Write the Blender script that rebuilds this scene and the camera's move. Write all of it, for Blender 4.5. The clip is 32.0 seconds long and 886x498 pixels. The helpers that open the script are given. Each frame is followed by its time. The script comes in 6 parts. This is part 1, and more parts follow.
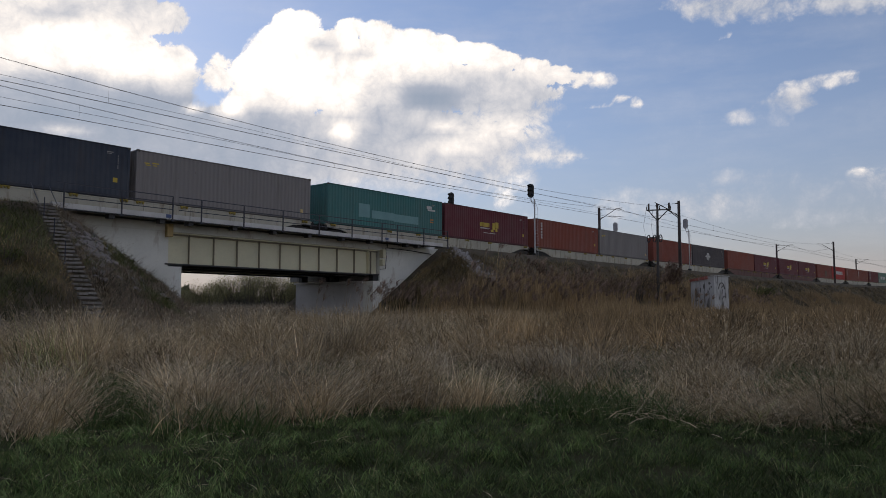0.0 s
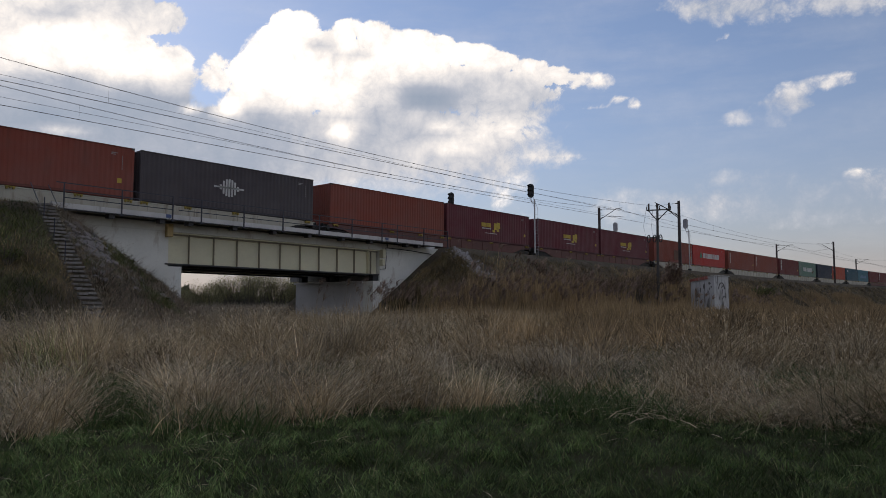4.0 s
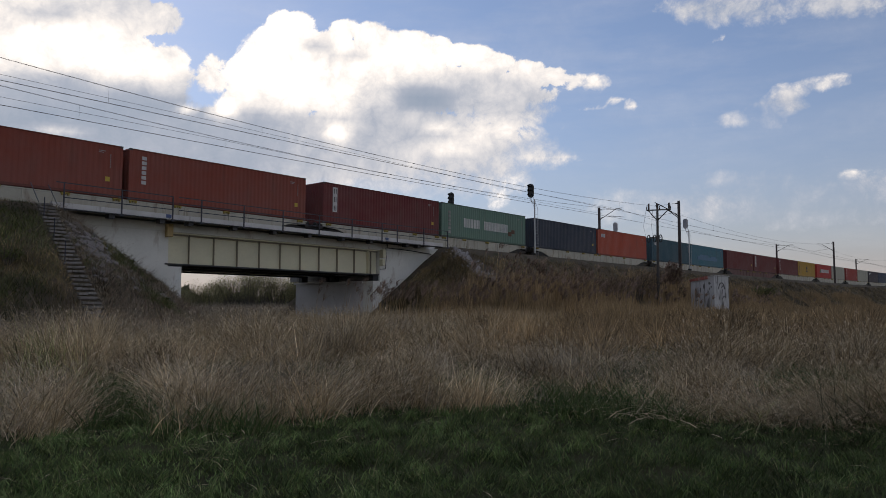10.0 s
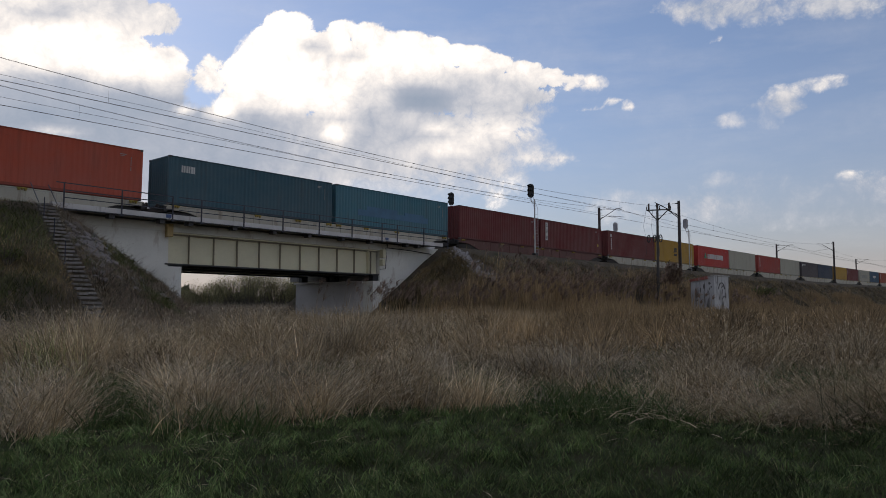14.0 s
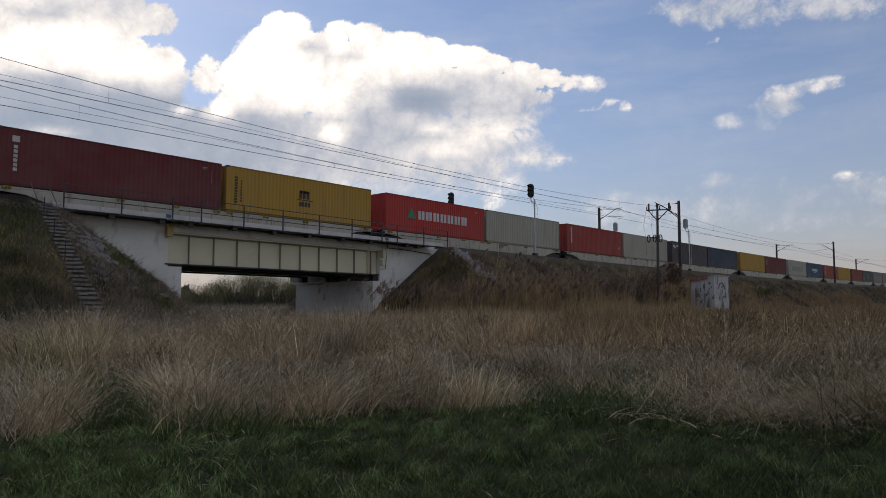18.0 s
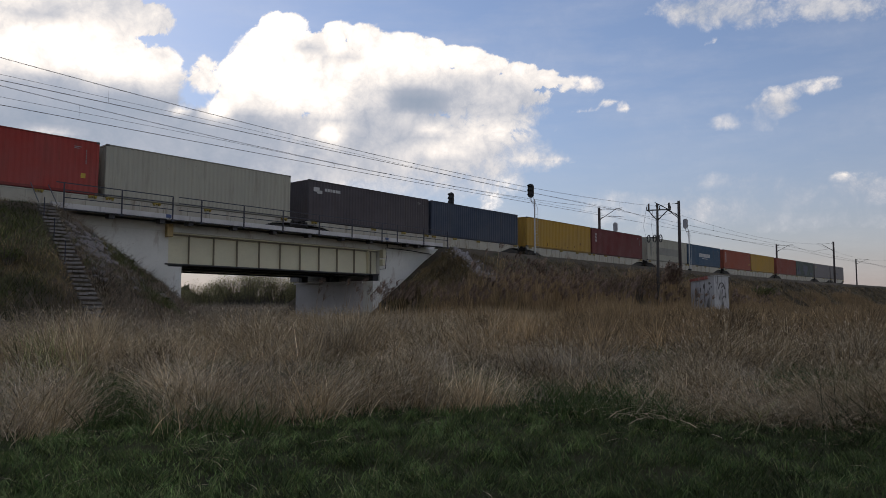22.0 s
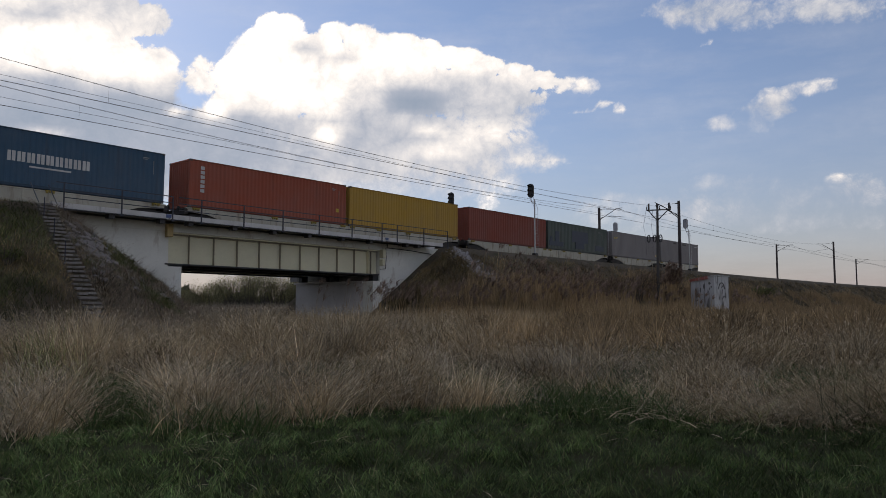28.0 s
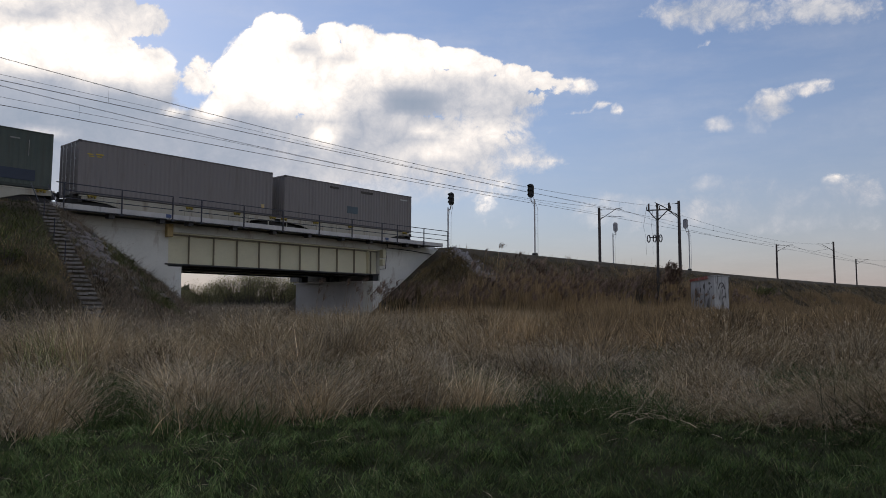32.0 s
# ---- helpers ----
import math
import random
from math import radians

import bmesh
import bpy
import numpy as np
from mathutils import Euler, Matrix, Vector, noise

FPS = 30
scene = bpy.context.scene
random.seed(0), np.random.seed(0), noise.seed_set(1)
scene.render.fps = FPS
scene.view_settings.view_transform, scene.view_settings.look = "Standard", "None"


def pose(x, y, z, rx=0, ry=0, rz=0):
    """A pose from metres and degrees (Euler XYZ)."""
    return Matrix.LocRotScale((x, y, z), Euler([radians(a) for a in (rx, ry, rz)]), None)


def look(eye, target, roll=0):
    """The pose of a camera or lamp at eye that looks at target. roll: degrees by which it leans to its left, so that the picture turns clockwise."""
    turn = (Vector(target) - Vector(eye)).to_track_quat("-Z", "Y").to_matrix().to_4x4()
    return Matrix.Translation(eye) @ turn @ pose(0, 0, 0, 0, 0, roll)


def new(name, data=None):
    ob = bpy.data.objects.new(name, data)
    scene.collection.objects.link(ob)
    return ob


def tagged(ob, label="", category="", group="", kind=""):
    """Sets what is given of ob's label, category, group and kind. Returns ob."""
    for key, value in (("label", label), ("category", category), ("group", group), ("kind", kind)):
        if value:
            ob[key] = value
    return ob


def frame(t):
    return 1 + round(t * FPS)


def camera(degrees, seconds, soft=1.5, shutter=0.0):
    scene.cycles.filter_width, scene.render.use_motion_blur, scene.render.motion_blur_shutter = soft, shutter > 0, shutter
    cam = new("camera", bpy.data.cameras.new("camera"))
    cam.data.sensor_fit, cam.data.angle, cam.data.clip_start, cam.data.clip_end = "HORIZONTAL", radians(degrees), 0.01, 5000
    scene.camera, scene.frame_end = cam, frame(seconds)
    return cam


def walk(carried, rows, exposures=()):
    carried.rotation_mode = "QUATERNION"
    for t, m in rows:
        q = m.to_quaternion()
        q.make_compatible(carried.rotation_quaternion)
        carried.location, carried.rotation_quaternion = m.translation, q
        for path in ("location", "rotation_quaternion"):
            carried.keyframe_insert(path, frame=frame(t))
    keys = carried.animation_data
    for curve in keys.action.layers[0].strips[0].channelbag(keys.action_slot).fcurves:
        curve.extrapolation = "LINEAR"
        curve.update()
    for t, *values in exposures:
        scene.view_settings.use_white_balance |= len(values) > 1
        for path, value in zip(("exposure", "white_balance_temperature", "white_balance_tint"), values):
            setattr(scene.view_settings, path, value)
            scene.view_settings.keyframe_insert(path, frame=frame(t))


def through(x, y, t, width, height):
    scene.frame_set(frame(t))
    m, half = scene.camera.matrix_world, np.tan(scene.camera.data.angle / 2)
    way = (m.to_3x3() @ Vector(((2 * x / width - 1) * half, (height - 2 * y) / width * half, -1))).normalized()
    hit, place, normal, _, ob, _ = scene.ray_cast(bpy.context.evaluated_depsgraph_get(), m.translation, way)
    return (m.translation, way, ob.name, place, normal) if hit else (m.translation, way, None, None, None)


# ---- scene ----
# Camera: it stands still in the meadow, eye 1.6 m above the grass.
EYE = Vector((0.0, 0.0, 1.6))
YAW, PITCH = 0.8545, 0.0745
AHEAD = Vector((math.sin(YAW) * math.cos(PITCH), math.cos(YAW) * math.cos(PITCH), math.sin(PITCH)))
VIEW = look(EYE, EYE + AHEAD)
cam = camera(63.754, 32.0, soft=0.8)
walk(cam, [(0.0, VIEW), (32.0, VIEW)], [(0.0, 0.0, 7050, 14), (32.0, 0.0, 7050, 14)])

# ---- light: sun behind the clouds on the far side of the railway, and the sky ----
SUN_AZ, SUN_EL = radians(12.0), radians(36.0)
world = bpy.data.worlds.new("sky")
scene.world = world
world.use_nodes = True
wn = world.node_tree.nodes
sky = wn.new("ShaderNodeTexSky")
sky.sky_type = "NISHITA"
sky.sun_disc = False
sky.sun_elevation, sky.sun_rotation = SUN_EL, SUN_AZ
sky.air_density, sky.dust_density, sky.ozone_density = 1.0, 0.4, 5.0
wn["Background"].inputs["Strength"].default_value = 0.115
world.node_tree.links.new(sky.outputs[0], wn["Background"].inputs["Color"])
sun_data = bpy.data.lights.new("sun", "SUN")
sun_data.energy, sun_data.angle, sun_data.color = 0.6, radians(12.0), (1.0, 0.95, 0.87)
sun = new("sun", sun_data)
sun.matrix_world = look((0, 0, 60), Vector((0, 0, 60)) - Vector((math.sin(SUN_AZ) * math.cos(SUN_EL),
                                                                math.cos(SUN_AZ) * math.cos(SUN_EL), math.sin(SUN_EL))))


# ---- materials ----
class Nodes:
    """A small helper to wire a node material."""

    def __init__(self, name):
        self.mat = bpy.data.materials.new(name)
        self.mat.use_nodes = True
        self.tree = self.mat.node_tree
        self.bsdf = self.tree.nodes["Principled BSDF"]

    def add(self, kind, **values):
        node = self.tree.nodes.new("ShaderNode" + kind)
        for key, value in values.items():
            if key == "operation":
                node.operation = value
            elif key == "blend":
                node.blend_type = value
            else:
                node.inputs[key.replace("_", " ")].default_value = value
        return node

    def link(self, a, b):
        self.tree.links.new(a, b)

    def coords(self, scale=(1, 1, 1), which="Object"):
        tc, mp = self.add("TexCoord"), self.add("Mapping")
        mp.inputs["Scale"].default_value = scale
        self.link(tc.outputs[which], mp.inputs["Vector"])
        return mp.outputs[0]

    def noise(self, vec, scale, detail=4.0, rough=0.6):
        n = self.add("TexNoise", Scale=scale, Detail=detail, Roughness=rough)
        self.link(vec, n.inputs["Vector"])
        return n.outputs["Fac"]

    def ramp(self, fac, stops):
        r = self.add("ValToRGB")
        els = r.color_ramp.elements
        while len(els) < len(stops):
            els.new(0.5)
        for el, (pos, col) in zip(els, stops):
            el.position = pos
            el.color = (*col, 1) if len(col) == 3 else col
        self.link(fac, r.inputs[0])
        return r.outputs[0]

    def mix(self, fac, a, b, blend="MIX"):
        m = self.tree.nodes.new("ShaderNodeMix")
        m.data_type, m.blend_type = "RGBA", blend
        for sock, val in ((m.inputs[0], fac), (m.inputs[6], a), (m.inputs[7], b)):
            if isinstance(val, (int, float)):
                sock.default_value = val
            elif isinstance(val, tuple):
                sock.default_value = (*val, 1)
            else:
                self.link(val, sock)
        return m.outputs[2]

    def math(self, op, a, b=0.0, clamp=False):
        m = self.add("Math", operation=op)
        m.use_clamp = clamp
        for sock, val in zip(m.inputs, (a, b)):
            if isinstance(val, (int, float)):
                sock.default_value = val
            else:
                self.link(val, sock)
        return m.outputs[0]

    def bump(self, height, strength=0.3, distance=0.02):
        b = self.add("Bump", Strength=strength, Distance=distance)
        self.link(height, b.inputs["Height"])
        self.link(b.outputs[0], self.bsdf.inputs["Normal"])

    def done(self, colour, rough=0.8, metal=0.0):
        self.link(colour, self.bsdf.inputs["Base Color"])
        if isinstance(rough, (int, float)):
            self.bsdf.inputs["Roughness"].default_value = rough
        else:
            self.link(rough, self.bsdf.inputs["Roughness"])
        self.bsdf.inputs["Metallic"].default_value = metal
        return self.mat


def surface(name, light, dark, scale=3.0, rough=0.8, bump=0.3, stain=None, stain_from=0.58, metal=0.0, tall=0.25, depth=0.01, which="Object", gloss=0.5):
    """A weathered surface: two tones at two scales, optional stains that run down."""
    n = Nodes(name)
    vec = n.coords(which=which)
    big = n.noise(vec, scale * 0.25, 5)
    fine = n.noise(vec, scale * 6, 6, 0.7)
    col = n.mix(n.ramp(big, [(0.35, (0, 0, 0)), (0.65, (1, 1, 1))]), dark, light)
    col = n.mix(n.math("MULTIPLY", fine, 0.45), col, tuple(c * 0.55 for c in dark))
    if stain:
        run = n.noise(n.coords((1.6, 1.6, tall), which), scale * 0.6, 6, 0.65)
        col = n.mix(n.ramp(run, [(stain_from, (0, 0, 0)), (stain_from + 0.16, (1, 1, 1))]), col, stain)
    n.bump(fine, bump, depth)
    n.bsdf.inputs["Specular IOR Level"].default_value = gloss
    return n.done(col, rough, metal)


def stuff_material(name, tones, rough=0.85, through=0.125, patch=0.35, patch_tint=(0.6, 0.6, 0.6), toned=True):
    """Blades, stems and leaves: each one has its own tone, and whole patches differ."""
    n = Nodes(name)
    geo = n.add("NewGeometry")
    stops = [(i / max(1, len(tones) - 1), c) for i, c in enumerate(tones)]
    col = n.ramp(geo.outputs["Random Per Island"], stops)
    big = n.noise(n.coords(), patch, 3)
    col = n.mix(n.ramp(big, [(0.4, (0, 0, 0)), (0.62, (1, 1, 1))]), col, n.mix(1.0, col, patch_tint, "MULTIPLY"))
    if toned:
        tone = n.add("Attribute")
        tone.attribute_name = "tone"
        col = n.mix(1.0, col, tone.outputs["Color"], "MULTIPLY")
    n.done(col, rough)
    n.bsdf.inputs["Specular IOR Level"].default_value = 0.2
    tr = n.add("BsdfTranslucent")
    n.link(col, tr.inputs["Color"])
    ms = n.add("MixShader", Fac=through)
    n.link(n.bsdf.outputs[0], ms.inputs[1])
    n.link(tr.outputs[0], ms.inputs[2])
    n.link(ms.outputs[0], n.tree.nodes["Material Output"].inputs["Surface"])
    return n.mat


def paint_material():
    """Container paint: the colour belongs to each container, with rust runs, dull patches and dirt."""
    n = Nodes("container_paint")
    info = n.add("ObjectInfo")
    vec = n.coords()
    big = n.noise(vec, 0.5, 4)
    fine = n.noise(vec, 9, 6, 0.7)
    run = n.noise(n.coords((2.2, 2.2, 0.18)), 1.6, 6, 0.7)
    spots = n.noise(vec, 3.0, 8, 0.75)
    col = n.mix(n.math("MULTIPLY", n.ramp(big, [(0.35, (0, 0, 0)), (0.7, (1, 1, 1))]), 0.3), info.outputs["Color"],
                n.mix(0.55, info.outputs["Color"], (0.20, 0.19, 0.18)))
    col = n.mix(n.math("MULTIPLY", n.ramp(run, [(0.52, (0, 0, 0)), (0.70, (1, 1, 1))]), 0.5), col, n.mix(0.5, col, (0.07, 0.045, 0.03)))
    col = n.mix(n.ramp(spots, [(0.655, (0, 0, 0)), (0.70, (1, 1, 1))]), col, (0.11, 0.05, 0.025))
    n.bump(fine, 0.12, 0.004)
    n.bsdf.inputs["Specular IOR Level"].default_value = 0.22
    return n.done(col, n.math("ADD", n.math("MULTIPLY", fine, 0.3), 0.5))


PAINT = paint_material()
CONCRETE = surface("white_concrete", (0.826, 0.815, 0.756), (0.705, 0.694, 0.636), 1.6, 0.85, 0.3, (0.42, 0.36, 0.30), 0.57, tall=0.5)
CONCRETE_OLD = surface("grey_concrete", (0.42, 0.41, 0.39), (0.31, 0.30, 0.29), 2.2, 0.9, 0.5, (0.14, 0.13, 0.11), 0.56)
DECK_EDGE = surface("deck_edge_concrete", (0.65, 0.632, 0.617), (0.475, 0.459, 0.441), 2.5, 0.85, 0.4, (0.2, 0.174, 0.151), 0.58)
GIRDER = surface("cream_girder_paint", (0.76, 0.712, 0.505), (0.655, 0.61, 0.43), 1.4, 0.55, 0.15, (0.239, 0.184, 0.106), 0.64)
# Girder paint darkened to imitate shade on stiffeners and under the top flange.
GIRDER_SHADE = surface("girder_weathered_paint", (0.37, 0.325, 0.245), (0.28, 0.245, 0.185), 2.0, 0.7, 0.3)
YELLOW_COVER = surface("ochre_bearing_cover", (0.62, 0.45, 0.20), (0.50, 0.36, 0.16), 2.0, 0.6, 0.2)
SEAT = surface("peeling_pier_paint", (0.744, 0.72, 0.72), (0.576, 0.552, 0.552), 1.2, 0.9, 0.4, (0.192, 0.144, 0.12), 0.58, tall=1.0)
DARK_STEEL = surface("dark_steel", (0.035, 0.034, 0.036), (0.02, 0.02, 0.022), 4, 0.6, 0.2)
RAIL_PAINT = surface("blue_grey_rail_paint", (0.0303, 0.033, 0.051), (0.0193, 0.0209, 0.033), 5, 0.5, 0.2)
RAIL_STEEL = surface("rail_steel", (0.16, 0.10, 0.07), (0.10, 0.06, 0.045), 5, 0.55, 0.3, metal=0.5)
GALV = surface("galvanised_steel", (0.58, 0.58, 0.58), (0.46, 0.46, 0.46), 5, 0.55, 0.15, metal=0.2)
SIGNAL_BLACK = surface("signal_black", (0.014, 0.014, 0.015), (0.008, 0.008, 0.009), 5, 0.55, 0.1)
SIGNAL_BACK = surface("signal_grey_back", (0.405, 0.405, 0.419), (0.297, 0.297, 0.311), 5, 0.6, 0.1)
MAST_PAINT = surface("mast_brown_steel", (0.075, 0.055, 0.05), (0.045, 0.035, 0.033), 4, 0.65, 0.25, (0.10, 0.045, 0.03), 0.6)
POLE_CONCRETE = surface("pole_dark_concrete", (0.10, 0.09, 0.085), (0.06, 0.055, 0.05), 4, 0.9, 0.3)
INSULATOR = surface("insulator_brown_glaze", (0.035, 0.02, 0.016), (0.02, 0.012, 0.01), 6, 0.25, 0.05)
WIRE = surface("wire_copper_dark", (0.10, 0.095, 0.095), (0.07, 0.065, 0.065), 5, 0.5, 0.05, metal=0.4)
SILL_CREAM = surface("wagon_cream_paint", (0.47, 0.44, 0.36), (0.36, 0.335, 0.27), 1.6, 0.6, 0.2, (0.16, 0.115, 0.075), 0.545, tall=0.3)
SILL_RUST = surface("wagon_oxide_paint", (0.15, 0.055, 0.045), (0.095, 0.04, 0.034), 1.6, 0.7, 0.2, (0.34, 0.27, 0.22), 0.6, tall=0.5)
BOGIE = surface("bogie_grime", (0.035, 0.03, 0.027), (0.022, 0.02, 0.018), 5, 0.8, 0.4)
LASHING = surface("yellow_twistlock", (0.36, 0.264, 0.04), (0.272, 0.192, 0.032), 5, 0.6, 0.2)
CASTING = surface("worn_casting", (0.10, 0.095, 0.09), (0.06, 0.055, 0.05), 6, 0.6, 0.3)
BALLAST = surface("ballast_stone", (0.16, 0.145, 0.13), (0.09, 0.08, 0.075), 9, 0.95, 1.0, depth=0.05)
SLEEPER = surface("concrete_sleeper", (0.30, 0.29, 0.27), (0.2, 0.19, 0.18), 4, 0.9, 0.4)
SOIL = surface("meadow_soil", (0.0504, 0.0509, 0.0231), (0.0252, 0.0269, 0.0126), 1.2, 0.95, 1.0, (0.0227, 0.0359, 0.0084), 0.5, tall=1.6, depth=0.05, gloss=0.08)
SLOPE_SOIL = surface("slope_soil", (0.123, 0.0989, 0.0734), (0.0726, 0.0601, 0.0433), 0.9, 0.95, 1.0, (0.0363, 0.0375, 0.0178), 0.52, tall=1.6, depth=0.08, gloss=0.15)
STEP = surface("step_concrete", (0.29, 0.27, 0.25), (0.15, 0.135, 0.125), 5, 0.9, 0.5, (0.075, 0.072, 0.045), 0.50)
STONE = surface("pitching_stone", (0.25, 0.225, 0.215), (0.13, 0.115, 0.108), 2.5, 0.9, 0.7, (0.0994, 0.0826, 0.059), 0.52)
RUBBLE = surface("pale_rubble", (0.33, 0.305, 0.30), (0.20, 0.185, 0.18), 2.5, 0.9, 0.7, (0.15, 0.13, 0.11), 0.60)
HUT_WALL = surface("peeling_white_render", (0.546, 0.538, 0.53), (0.43, 0.422, 0.414), 1.6, 0.9, 0.4, (0.0828, 0.0787, 0.0745), 0.50, tall=0.35)
HUT_BARE = surface("bare_masonry", (0.16, 0.15, 0.145), (0.09, 0.085, 0.08), 4, 0.9, 0.6)
HUT_RED = surface("red_fascia", (0.34, 0.10, 0.07), (0.24, 0.08, 0.06), 3, 0.7, 0.3, (0.5, 0.45, 0.42), 0.56)
SIGN_BLUE = surface("blue_plate", (0.06, 0.10, 0.24), (0.05, 0.08, 0.18), 5, 0.5, 0.1)
MARK_WHITE = surface("white_marking", (0.619, 0.611, 0.585), (0.473, 0.464, 0.447), 4, 0.6, 0.1)
MARK_FADED = surface("faded_marking", (0.38, 0.37, 0.35), (0.22, 0.21, 0.20), 4, 0.7, 0.1)
MARK_GREY = surface("grey_overpaint", (0.29, 0.285, 0.245), (0.22, 0.215, 0.185), 3, 0.7, 0.1)
MARK_RUST = surface("rust_patch", (0.15, 0.075, 0.045), (0.10, 0.05, 0.03), 4, 0.8, 0.2)
MARK_ORANGE = surface("orange_marking", (0.55, 0.22, 0.04), (0.45, 0.18, 0.03), 4, 0.6, 0.1)
MARK_YELLOW = surface("yellow_marking", (0.60, 0.44, 0.05), (0.48, 0.34, 0.04), 4, 0.6, 0.1)
MARK_DARK = surface("dark_marking", (0.05, 0.04, 0.03), (0.035, 0.03, 0.025), 4, 0.6, 0.1)
MARK_GREEN = surface("green_marking", (0.03, 0.28, 0.14), (0.025, 0.2, 0.1), 4, 0.6, 0.1)
MARK_PALE = surface("pale_patch", (0.16, 0.33, 0.33), (0.12, 0.26, 0.27), 3, 0.6, 0.1)
MARK_BLUE = surface("blue_patch", (0.07, 0.115, 0.14), (0.06, 0.09, 0.11), 3, 0.6, 0.1)
MARK_AZURE = surface("azure_band", (0.05, 0.16, 0.27), (0.04, 0.12, 0.20), 3, 0.6, 0.1)
MARK_NAVY = surface("navy_patch", (0.03, 0.045, 0.075), (0.025, 0.035, 0.06), 3, 0.6, 0.1)
REED = stuff_material("dry_reed", [(0.242, 0.182, 0.102), (0.447, 0.357, 0.228), (0.335, 0.256, 0.153), (0.614, 0.53, 0.375), (0.287, 0.212, 0.123), (0.391, 0.308, 0.192)], through=0.12, patch=0.9, patch_tint=(0.80, 0.74, 0.68))
REED_OLIVE = stuff_material("olive_reed", [(0.163, 0.171, 0.0678), (0.294, 0.287, 0.144), (0.212, 0.224, 0.0933), (0.359, 0.342, 0.186), (0.139, 0.162, 0.0594)], through=0.12, patch=0.9, patch_tint=(0.8, 0.8, 0.7))
REED_GREY = stuff_material("weathered_reed", [(0.191, 0.152, 0.111), (0.382, 0.319, 0.238), (0.267, 0.216, 0.156), (0.515, 0.447, 0.353), (0.22, 0.178, 0.12)], through=0.12, patch=0.9, patch_tint=(0.76, 0.76, 0.74))
REED_PALE = stuff_material("bleached_reed", [(0.595, 0.478, 0.328), (0.784, 0.654, 0.476), (0.499, 0.385, 0.238)], through=0.12, patch=1.5, patch_tint=(0.8, 0.78, 0.76))
REED_RED = stuff_material("tall_brown_reed", [(0.37, 0.255, 0.14), (0.55, 0.39, 0.22), (0.31, 0.22, 0.125), (0.50, 0.345, 0.175)], through=0.12, patch=0.5, patch_tint=(0.75, 0.75, 0.75))
PLUME = stuff_material("reed_plume", [(0.255, 0.185, 0.144), (0.351, 0.246, 0.188)], through=0.1)
LAWN = stuff_material("meadow_grass", [(0.043, 0.077, 0.0235), (0.078, 0.122, 0.042), (0.112, 0.139, 0.054), (0.054, 0.094, 0.028), (0.178, 0.166, 0.086)], through=0.12, patch=1.0, patch_tint=(0.72, 0.76, 0.66))
SLOPE_GRASS = stuff_material("slope_grass", [(0.262, 0.185, 0.108), (0.16, 0.128, 0.068), (0.33, 0.232, 0.135), (0.122, 0.102, 0.047), (0.212, 0.148, 0.087)], through=0.12, patch=0.5, patch_tint=(0.68, 0.72, 0.62))
SLOPE_GREEN = stuff_material("slope_green_grass", [(0.115, 0.11, 0.056), (0.082, 0.094, 0.04), (0.14, 0.122, 0.066), (0.066, 0.080, 0.034), (0.10, 0.096, 0.05)], through=0.12, patch=0.55, patch_tint=(0.72, 0.8, 0.62))
LEAF = stuff_material("spring_leaf", [(0.176, 0.189, 0.081), (0.257, 0.25, 0.115), (0.23, 0.182, 0.115), (0.203, 0.216, 0.0878)], patch=0.2, toned=False)
TREE_LEAF = stuff_material("far_tree_leaf", [(0.07, 0.08, 0.06), (0.10, 0.10, 0.075)], patch=0.1, toned=False)
SCRUB_LEAF = stuff_material("scrub_leaf", [(0.085, 0.115, 0.035), (0.12, 0.145, 0.05), (0.15, 0.13, 0.06), (0.07, 0.10, 0.03)], patch=0.8, toned=False)
TWIG_LEAF = stuff_material("brown_twig", [(0.20, 0.145, 0.095), (0.29, 0.21, 0.13), (0.15, 0.115, 0.075)], patch=0.8, toned=False)
BARK = surface("bark", (0.10, 0.085, 0.07), (0.06, 0.05, 0.04), 3, 0.95, 0.8)


# ---- the railway's line: it runs along x, 39.9 m in front of the eye ----
NEAR_AXIS, FAR_AXIS = 39.90, 43.90
RAIL_Z, FLOOR_Z, SHOULDER_Z, DECK_Z = 5.52, 6.68, 5.42, 5.66


def grade(x):
    """The railway's gentle sag past the bridge, shaped to fit the camera's view."""
    x = min(x, 260.0)
    return 0.3774 * ((x - 140.59) * 0.01) ** 2


